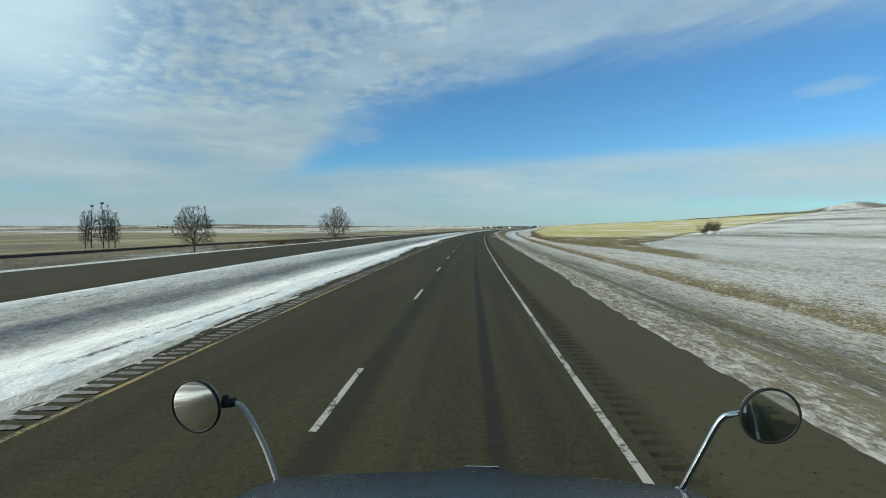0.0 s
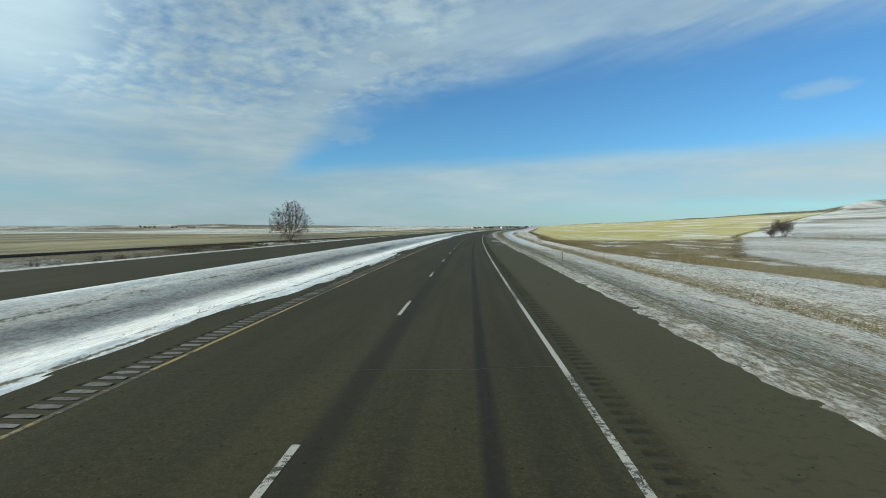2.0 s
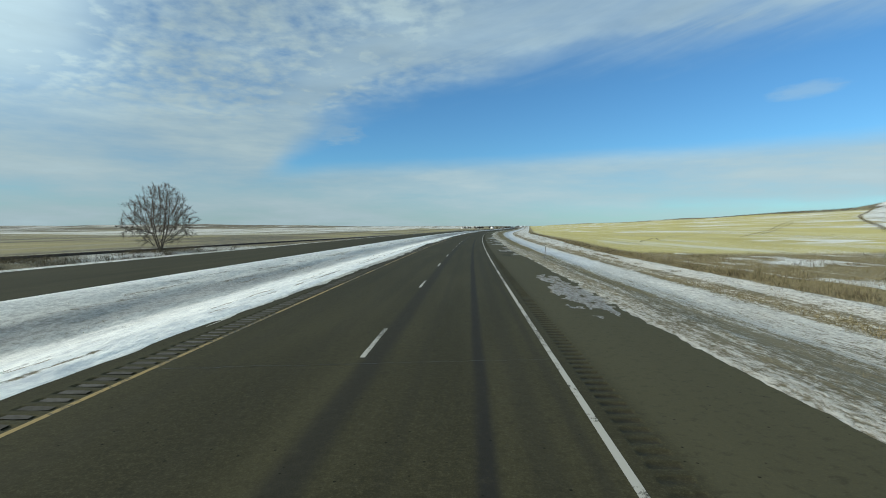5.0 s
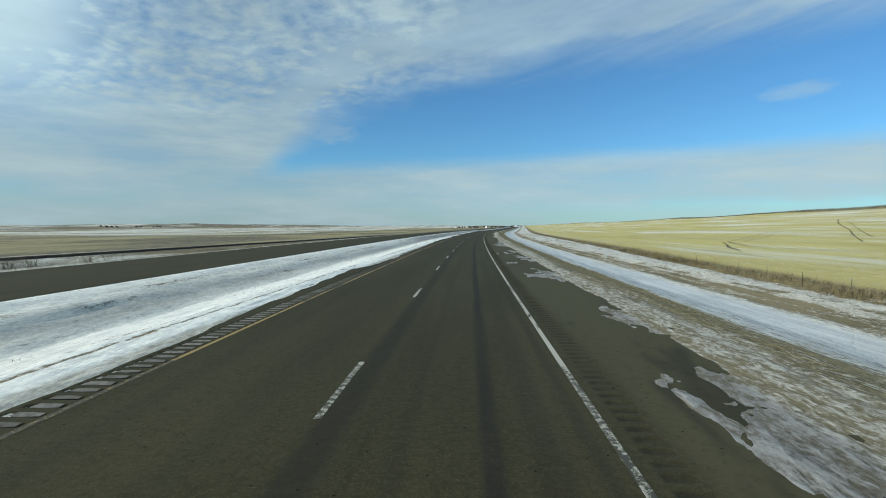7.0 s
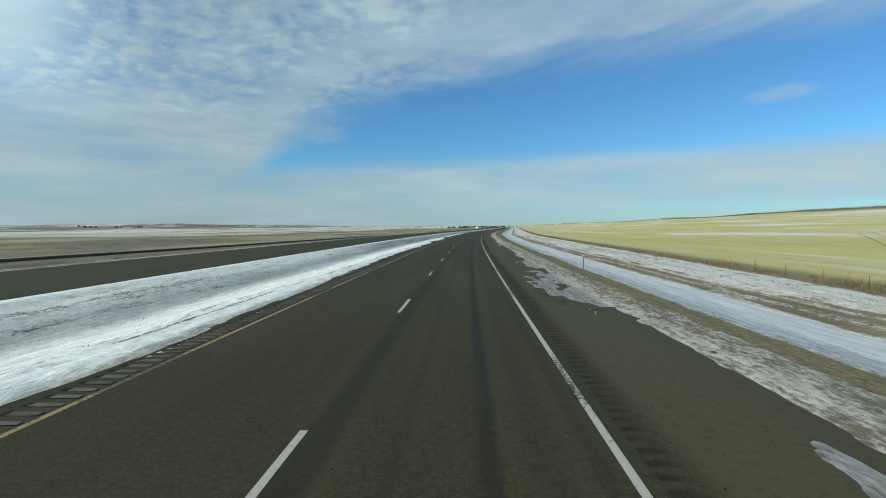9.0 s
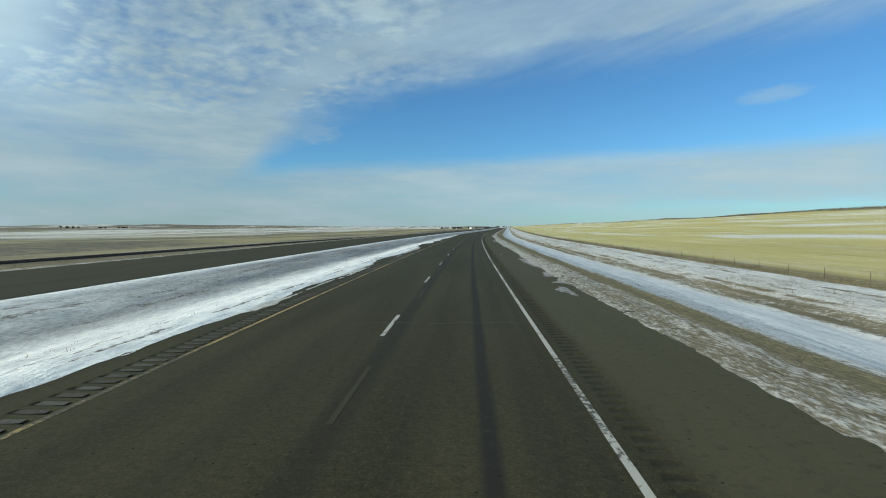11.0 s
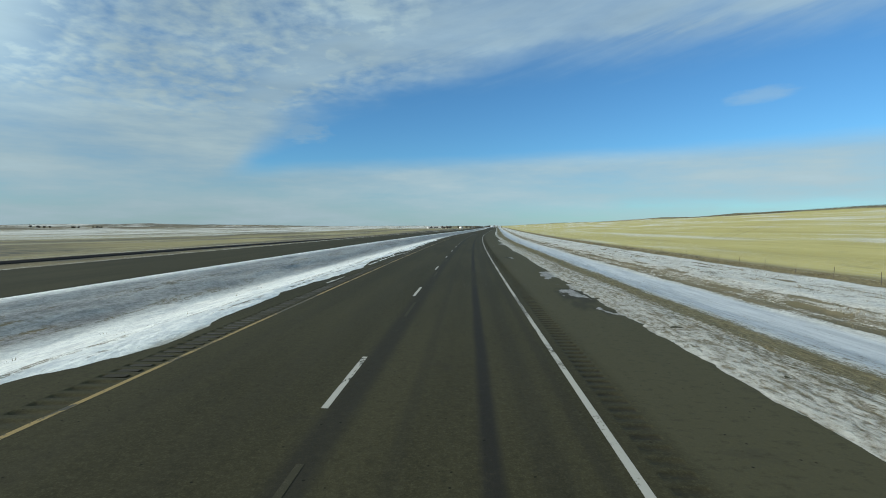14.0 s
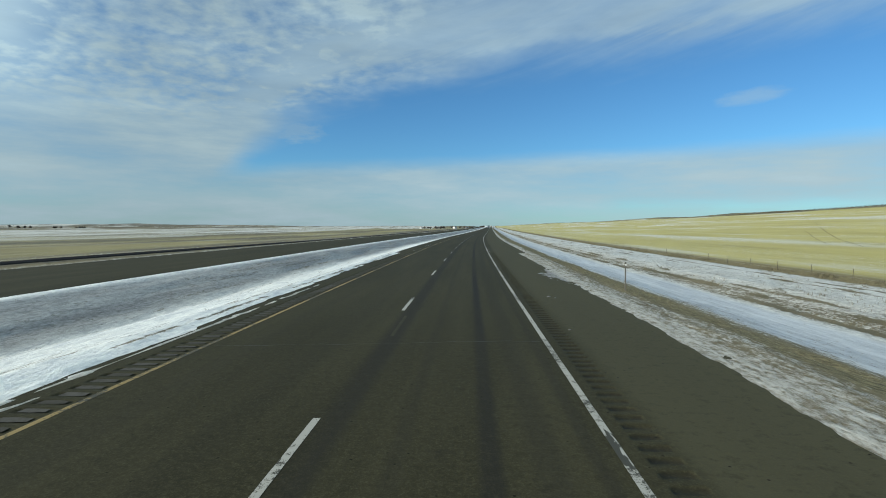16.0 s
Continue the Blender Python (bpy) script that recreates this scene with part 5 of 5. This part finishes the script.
def farm_building(s, u, length, depth, wall, roof, turn, material, label, windows=3):
    """A gabled building with a door and windows."""
    root = new("farm_building")
    x, y = place(s, u)
    root.matrix_basis = pose(float(x), float(y), ground_at(s, u) - 0.3, 0, 0, turn)
    a, b = length / 2, depth / 2
    bm = bmesh.new()
    low = [bm.verts.new(p) for p in ((-a, -b, 0), (a, -b, 0), (a, b, 0), (-a, b, 0))]
    high = [bm.verts.new(p) for p in ((-a, -b, wall), (a, -b, wall), (a, b, wall), (-a, b, wall))]
    peak = [bm.verts.new(p) for p in ((-a, 0, wall + roof), (a, 0, wall + roof))]
    for i in range(4):
        j = (i + 1) % 4
        bm.faces.new((low[i], low[j], high[j], high[i]))
    bm.faces.new((high[1], high[2], peak[1]))
    bm.faces.new((high[3], high[0], peak[0]))
    part("wall", bm, material, root)
    bm = bmesh.new()
    e = 0.6
    for sgn in (-1, 1):
        f = [bm.verts.new(p) for p in ((-a - e, sgn * (b + e), wall - e * roof / b), (a + e, sgn * (b + e), wall - e * roof / b), (a + e, 0, wall + roof), (-a - e, 0, wall + roof))]
        g = bm.faces.new(f if sgn < 0 else f[::-1])
        bmesh.ops.solidify(bm, geom=[g], thickness=-0.25)
    part("roof", bm, ROOF, root)
    for i in range(windows):
        for sgn in (-1, 1):
            bm = bmesh.new()
            bmesh.ops.create_cube(bm, size=1, matrix=Matrix.Translation((-a + length * (i + 0.5) / windows, sgn * b, wall * 0.55)) @ Matrix.Diagonal((length / windows * 0.35, 0.12, wall * 0.35, 1)))
            part("window", bm, PANE, root)
    bm = bmesh.new()
    bmesh.ops.create_cube(bm, size=1, matrix=Matrix.Translation((a, 0, wall * 0.35)) @ Matrix.Diagonal((0.14, depth * 0.35, wall * 0.7, 1)))
    part("door", bm, WALL_GREY, root)
    return tagged(root, label, "building", "distant farm buildings")


farm_building(2860, -165, 18, 13, 6, 5, 62, WALL_WHITE, "large white barn with a grey metal roof")
farm_building(2852, -252, 12, 9, 4, 3, 40, WALL_GREY, "weathered grey farm shed")
farm_building(2856, -235, 10, 8, 4, 3.5, 15, WALL_WHITE, "small white distant farmhouse with gabled roof")
farm_building(2845, -322, 13, 10, 5, 4.5, 70, WALL_WHITE, "white machine shed with a steep gable")
farm_building(2890, -110, 13, 9, 4.5, 3, 30, WALL_GREY, "weathered grey barn beside shelter trees")


def shelter_trees(s, u, count, spread, height, seed):
    rg = np.random.default_rng(seed)
    base = bare_tree(s, u, ground_at(s, u) - 0.3, height, 6, 0.5, seed, "dark distant leafless tree in a shelter belt", 3, 3, thick=0.03, fine=0.11)
    tagged(base, group="shelter belt trees")
    for i in range(count - 1):
        a, b = s + rg.normal(0, spread), u + rg.normal(0, spread)
        x, y = place(a, b)
        ob = copy_thing(base, pose(float(x), float(y), ground_at(a, b) - 0.3, 0, 0, rg.uniform(0, 360)))


shelter_trees(2505, -2008, 7, 26, 13, 301)
shelter_trees(2580, -1928, 4, 12, 12, 302)
shelter_trees(2648, -1849, 6, 22, 11, 303)
shelter_trees(2880, -215, 12, 45, 12, 304)
shelter_trees(2930, -40, 9, 60, 11, 305)
shelter_trees(2860, -290, 6, 25, 11, 306)

# ---- wheel tracks up the stubble hillside ----
EARTH = surface("bare_earth", plain_nodes((0.115, 0.10, 0.058), 0.35, 1.5, 0.4))


def wheel_track(points, width, seed):
    """A worn track laid on the ground through a few turning points."""
    p = np.array(points, float)
    t = np.linspace(0, len(p) - 1, 90)
    s, u = np.interp(t, np.arange(len(p)), p[:, 0]), np.interp(t, np.arange(len(p)), p[:, 1])
    for _ in range(6):
        s[1:-1], u[1:-1] = (s[:-2] + s[1:-1] + s[2:]) / 3, (u[:-2] + u[1:-1] + u[2:]) / 3
    s, u = s + 0.5 * (fbm(t * 2, t * 0, seed, 3) - 0.5), u + 0.5 * (fbm(t * 2, t * 0 + 9, seed, 3) - 0.5)
    x, y = place(s, u)
    dx, dy = np.gradient(x), np.gradient(y)
    n = np.hypot(dx, dy)
    w = width * (0.4 + 0.8 * fbm(t * 3, t * 0 + 3, seed, 2)) / 2
    bm = bmesh.new()
    rows = []
    for k in (-1, 1):
        rows.append([bm.verts.new((float(a), float(b), 0)) for a, b in zip(x - k * w * dy / n, y + k * w * dx / n)])
    for i in range(len(s)):
        z = ground_at(s[i], u[i]) + 0.16
        rows[0][i].co.z = rows[1][i].co.z = z
    for i in range(len(s) - 1):
        bm.faces.new((rows[0][i], rows[1][i], rows[1][i + 1], rows[0][i + 1]))
    return tagged(part("wheel_track", bm, EARTH), "dark worn wheel track across the stubble field", "track", "field tracks")


for i, (width, *line) in enumerate([(0.36, (313, 60), (298, 55.5), (285, 52.5), (271, 53.9), (262, 60.8), (240, 66)), (0.36, (309, 57.5), (297, 53), (283, 47), (268, 42)), (0.36, (521, 205), (450, 166), (372, 125), (295, 78.5)),
                                    (0.30, (477, 185), (420, 155), (378, 131), (345, 112), (313, 93)), (0.20, (396, 111), (347, 82), (312, 60)), (0.20, (402, 118.5), (366, 97), (343, 84), (313, 64)),
                                    (0.30, (330, 96), (318, 100), (322, 108), (338, 108), (345, 98)), (0.30, (300, 84), (290, 88), (285, 98), (292, 104)),
                                    (0.18, (626, 122), (575, 95), (525, 69.2)), (0.15, (730, 186), (640, 136), (550, 86.6), (510, 65.8))]):
    wheel_track(line, width, i)


# ---- the lorry, standing on the carriageway at the start of the road ----
def metal_nodes(colour, rough, metallic, dirt=0.2):
    def nodes(k, bsdf):
        v = k.add("ShaderNodeTexCoord").outputs["Object"]
        n = k.noise(v, 3.0, 5.0, 0.6)
        k.join(k.mix(k.m("MULTIPLY", n, dirt), colour, tuple(c * 0.6 + 0.02 for c in colour)), bsdf.inputs["Base Color"])
        bsdf.inputs["Metallic"].default_value = metallic
        k.join(k.m("ADD", rough, k.m("MULTIPLY", n, 0.12)), bsdf.inputs["Roughness"])
    return nodes


BLUE = surface("dark_blue_lorry_paint", metal_nodes((0.010, 0.022, 0.036), 0.20, 0.25))
CHROME = surface("chrome", metal_nodes((0.78, 0.78, 0.77), 0.08, 1.0, 0.1))
MIRROR = surface("mirror_glass", metal_nodes((0.80, 0.82, 0.80), 0.0, 1.0, 0.0))
MIRROR.node_tree.nodes["Principled BSDF"].inputs["Roughness"].links[0].from_node.inputs[0].default_value = 0.0
BLACK = surface("black_plastic", metal_nodes((0.018, 0.018, 0.019), 0.45, 0.0))
RUBBER = surface("tyre_rubber", metal_nodes((0.025, 0.024, 0.023), 0.75, 0.0))
LAMP = surface("headlamp_lens", metal_nodes((0.55, 0.57, 0.58), 0.08, 0.2))
SEAT = surface("grey_cab_trim", plain_nodes((0.09, 0.09, 0.095), 0.2, 8.0, 0.2))

lorry = new("lorry")
tagged(lorry, "dark blue bonneted lorry with round chrome-armed fender mirrors", "lorry")


def shaped(name, sections, material, parent, caps=True, label=""):
    """A skin over rings of points, one ring after another, closed round."""
    bm = bmesh.new()
    rings = [[bm.verts.new(p) for p in ring] for ring in sections]
    n = len(rings[0])
    for a, b in zip(rings, rings[1:]):
        for i in range(n):
            j = (i + 1) % n
            bm.faces.new((a[i], a[j], b[j], b[i]))
    if caps:
        bm.faces.new(rings[0][::-1])
        bm.faces.new(rings[-1])
    bmesh.ops.recalc_face_normals(bm, faces=bm.faces)
    for f in bm.faces:
        f.smooth = len(f.verts) == 4
    return part(name, bm, material, parent, label)


def block(name, centre, size, material, parent, bevel=0.03, label=""):
    bm = bmesh.new()
    bmesh.ops.create_cube(bm, size=1, matrix=Matrix.Translation(centre) @ Matrix.Diagonal((*size, 1)))
    bmesh.ops.bevel(bm, geom=bm.edges[:], offset=bevel, segments=2, affect="EDGES")
    return part(name, bm, material, parent, label)


def lathe(name, profile, m, material, parent, seg=36, label=""):
    """A turned shape about its own z axis, placed by m."""
    bm = bmesh.new()
    rings = [[bm.verts.new(m @ Vector((r * math.cos(a), r * math.sin(a), z))) for a in (2 * math.pi * i / seg for i in range(seg))] for r, z in profile]
    for a, b in zip(rings, rings[1:]):
        for i in range(seg):
            j = (i + 1) % seg
            f = bm.faces.new((a[i], a[j], b[j], b[i]))
            f.smooth = True
    if profile[0][0] > 0.001:
        bm.faces.new(rings[0][::-1])
    if profile[-1][0] > 0.001:
        bm.faces.new(rings[-1])
    bmesh.ops.remove_doubles(bm, verts=bm.verts, dist=0.0005)
    return part(name, bm, material, parent, label)


# bonnet: a broad rounded skin falling away to the front
hood_rings = []
for y, top, w in ((0.80, 1.800, 1.00), (1.20, 1.745, 0.995), (1.60, 1.665, 0.985), (1.90, 1.590, 0.975), (2.15, 1.520, 0.965), (2.35, 1.452, 0.95), (2.50, 1.385, 0.93), (2.62, 1.315, 0.91), (2.75, 1.20, 0.88), (2.84, 1.05, 0.85), (2.88, 0.85, 0.83)):
    ring = []
    for i in range(33):
        t = -1 + 2 * i / 32
        x = 1.10 * w * t
        ridge = 0.030 * math.exp(-((t) / 0.16) ** 2) * min(1, (3.0 - y) / 0.5)
        z = top - 0.055 * abs(t) ** 2.2 - 0.16 * max(0.0, (abs(t) - 0.86) / 0.14) ** 2 + ridge
        ring.append((x, y, z))
    ring += [(w * 1.105, y, min(top - 0.4, 1.15)), (w * 1.05, y, min(top - 0.45, 1.10)), (-w * 1.05, y, min(top - 0.45, 1.10)), (-w * 1.105, y, min(top - 0.4, 1.15))]
    hood_rings.append(ring)
hood = shaped("bonnet", hood_rings, BLUE, lorry, label="dark steel-blue bonnet")
block("badge", (0.03, 2.60, 1.365), (0.17, 0.012, 0.012), CHROME, hood, 0.003, "thin chrome badge bar")
# wings over the front wheels
for sx in (-1, 1):
    arc = []
    for i in range(13):
        a = math.pi * i / 12
        cy, cz = 2.05 + 0.66 * math.cos(a), 0.52 + 0.66 * math.sin(a)
        arc.append([(sx * 0.80, cy, cz), (sx * 1.20, cy, cz), (sx * 1.20, cy + 0.03 * math.cos(a), cz + 0.03 * math.sin(a)), (sx * 0.80, cy + 0.03 * math.cos(a), cz + 0.03 * math.sin(a))])
    shaped("wing", arc, BLUE, lorry)
shaped("radiator_grille", [[(x, 2.90, z) for x, z in ((-0.45, 0.55), (0.45, 0.55), (0.50, 1.02), (-0.50, 1.02))], [(x, 2.94, z) for x, z in ((-0.43, 0.57), (0.43, 0.57), (0.48, 1.0), (-0.48, 1.0))]], CHROME, lorry)
block("bumper", (0, 3.02, 0.42), (2.36, 0.16, 0.32), CHROME, lorry, 0.05)
for sx in (-1, 1):
    lathe("headlamp", [(0.0, 0.03), (0.06, 0.025), (0.10, 0.0), (0.11, -0.06)], Matrix.Translation((sx * 0.70, 2.93, 0.88)) @ Matrix.Rotation(radians(-90), 4, "X"), LAMP, lorry)

TYRE = [(0.30, -0.13), (0.44, -0.145), (0.49, -0.12), (0.505, -0.06), (0.505, 0.06), (0.49, 0.12), (0.44, 0.145), (0.30, 0.13)]
RIM = [(0.0, 0.03), (0.09, 0.05), (0.12, 0.02), (0.24, -0.02), (0.29, 0.09), (0.305, 0.10), (0.305, -0.10), (0.0, -0.10)]


def wheel(x, y, side):
    m = Matrix.Translation((x, y, 0.505)) @ Matrix.Rotation(radians(90 * side), 4, "Y")
    w = lathe("wheel", [(0.0, -0.11), (0.28, -0.11), (0.28, 0.0), (0.0, 0.0)], m, BLACK, lorry)
    lathe("tyre", TYRE, m, RUBBER, w)
    lathe("rim", RIM, m, CHROME, w)


for sx in (-1, 1):
    wheel(sx * 1.0, 2.05, sx)
    for y in (-3.2, -4.5):
        wheel(sx * 0.78, y, sx)
        wheel(sx * 1.08, y, sx)
    block("frame_rail", (sx * 0.42, -1.2, 0.80), (0.09, 8.0, 0.26), BLACK, lorry, 0.01)
    lathe("fuel_tank", [(0.0, -0.7), (0.28, -0.68), (0.32, -0.64), (0.32, 0.64), (0.28, 0.68), (0.0, 0.7)], Matrix.Translation((sx * 0.95, -1.2, 0.62)) @ Matrix.Rotation(radians(90), 4, "X"), CHROME, lorry)
# cab, with its windscreen opening left open
block("cab_floor", (0, -0.35, 0.98), (2.16, 2.1, 0.10), BLACK, lorry, 0.02)
block("cab_back", (0, -1.42, 1.95), (2.20, 0.08, 1.95), BLUE, lorry, 0.03)
block("roof", (0, -0.68, 2.99), (2.20, 1.56, 0.10), BLUE, lorry, 0.04)
block("bulkhead", (0, 0.72, 1.38), (2.16, 0.10, 0.82), BLUE, lorry, 0.03)
block("dashboard", (0, 0.42, 1.52), (2.0, 0.46, 0.32), SEAT, lorry, 0.06)
for sx in (-1, 1):
    door = block("door", (sx * 1.09, -0.32, 1.38), (0.07, 1.5, 0.82), BLUE, lorry, 0.025)
    block("door_handle", (sx * 1.14, -0.85, 1.62), (0.03, 0.16, 0.04), CHROME, door, 0.01)
    tubes("windscreen_pillar", [(np.array([sx * 1.06, 0.72, 1.78]), np.array([sx * 1.04, 0.08, 2.96]), 0.05, 0.045)], 8, BLUE, lorry)
    block("cab_pillar", (sx * 1.08, -1.12, 2.38), (0.06, 0.56, 1.18), BLUE, lorry, 0.02)
    seat = block("seat", (sx * 0.62, -0.62, 1.42), (0.52, 0.50, 0.16), SEAT, lorry, 0.05)
    block("backrest", (sx * 0.62, -0.93, 1.86), (0.50, 0.14, 0.74), SEAT, seat, 0.05)
lathe("steering_wheel", [(0.215, -0.014), (0.235, 0.0), (0.215, 0.014), (0.20, 0.0), (0.215, -0.014)], Matrix.Translation((-0.62, 0.12, 1.62)) @ Matrix.Rotation(radians(35), 4, "X"), BLACK, lorry)


# round convex mirrors on curved arms
def fender_mirror(side, centre, facing, route, arm_material, clamp):
    n = Vector(facing).normalized()
    m = Matrix.Translation(centre) @ n.to_track_quat("Z", "Y").to_matrix().to_4x4()
    shell = lathe("fender_mirror", [(0.114, -0.003), (0.119, -0.003), (0.121, -0.006), (0.116, -0.020), (0.095, -0.040), (0.06, -0.052), (0.0, -0.057)], m, STEEL, lorry, 48, "round convex mirror on a curved metal arm")
    lathe("mirror_glass", [(0.1165, -0.004), (0.1165, 0.0), (0.1160, 0.0007), (0.1145, 0.0010), (0.1125, 0.0014), (0.09, 0.0045), (0.06, 0.008), (0.03, 0.0098), (0.0, 0.0105)], m, MIRROR, shell, 48, "convex mirror glass")
    lathe("rim", [(0.1115, 0.001), (0.1120, 0.0045), (0.1160, 0.0060), (0.1215, 0.002), (0.1215, -0.008), (0.118, -0.010)], m, BLACK, shell, 48, "black rubber rim")
    pts = [Vector(p) for p in route]
    fine = []
    for i in range(len(pts) - 1):
        p0, p1, p2, p3 = pts[max(i - 1, 0)], pts[i], pts[i + 1], pts[min(i + 2, len(pts) - 1)]
        for j in range(8):
            t = j / 8
            fine.append(0.5 * ((2 * p1) + (p2 - p0) * t + (2 * p0 - 5 * p1 + 4 * p2 - p3) * t * t + (3 * p1 - p0 - 3 * p2 + p3) * t ** 3))
    fine.append(pts[-1])
    rings = []
    for i, p in enumerate(fine):
        d = (fine[min(i + 1, len(fine) - 1)] - fine[max(i - 1, 0)]).normalized()
        a = d.cross(Vector((0, 1, 0))).normalized()
        b = d.cross(a)
        rings.append([p + 0.0125 * (a * math.cos(t) + b * math.sin(t)) for t in (2 * math.pi * j / 12 for j in range(12))])
    shaped("arm", rings, arm_material, shell)
    lathe("foot", [(0.0, 0.012), (0.022, 0.010), (0.030, 0.0), (0.030, -0.02), (0.0, -0.02)], Matrix.Translation(pts[0]), CHROME, shell, 16)
    if clamp:
        lathe("clamp", [(0.0, -0.032), (0.020, -0.030), (0.022, 0.0), (0.020, 0.030), (0.0, 0.032)], Matrix.Translation(clamp) @ Matrix.Rotation(radians(80), 4, "Y"), BLACK, shell, 12)
        lathe("clamp", [(0.0, -0.022), (0.016, -0.022), (0.016, 0.022), (0.0, 0.022)], Matrix.Translation(Vector(clamp) + Vector((-0.018, 0.0, 0.012))), BLACK, shell, 6)
    return shell


fender_mirror(-1, (-1.244, 2.22, 1.788), (-0.16, -1.0, -0.03), [(-0.905, 2.30, 1.40), (-0.955, 2.28, 1.58), (-1.03, 2.25, 1.76), (-1.09, 2.24, 1.80), (-1.20, 2.262, 1.785)], STEEL, (-1.10, 2.24, 1.80))
fender_mirror(1, (1.225, 2.22, 1.788), (-0.08, -1.0, -0.06), [(0.895, 2.30, 1.42), (0.965, 2.27, 1.60), (1.03, 2.25, 1.75), (1.075, 2.24, 1.785), (1.185, 2.265, 1.79)], CHROME, None)
lx, ly = place(0.0, 0.01)
lorry.matrix_basis = pose(float(lx), float(ly), 0.004)
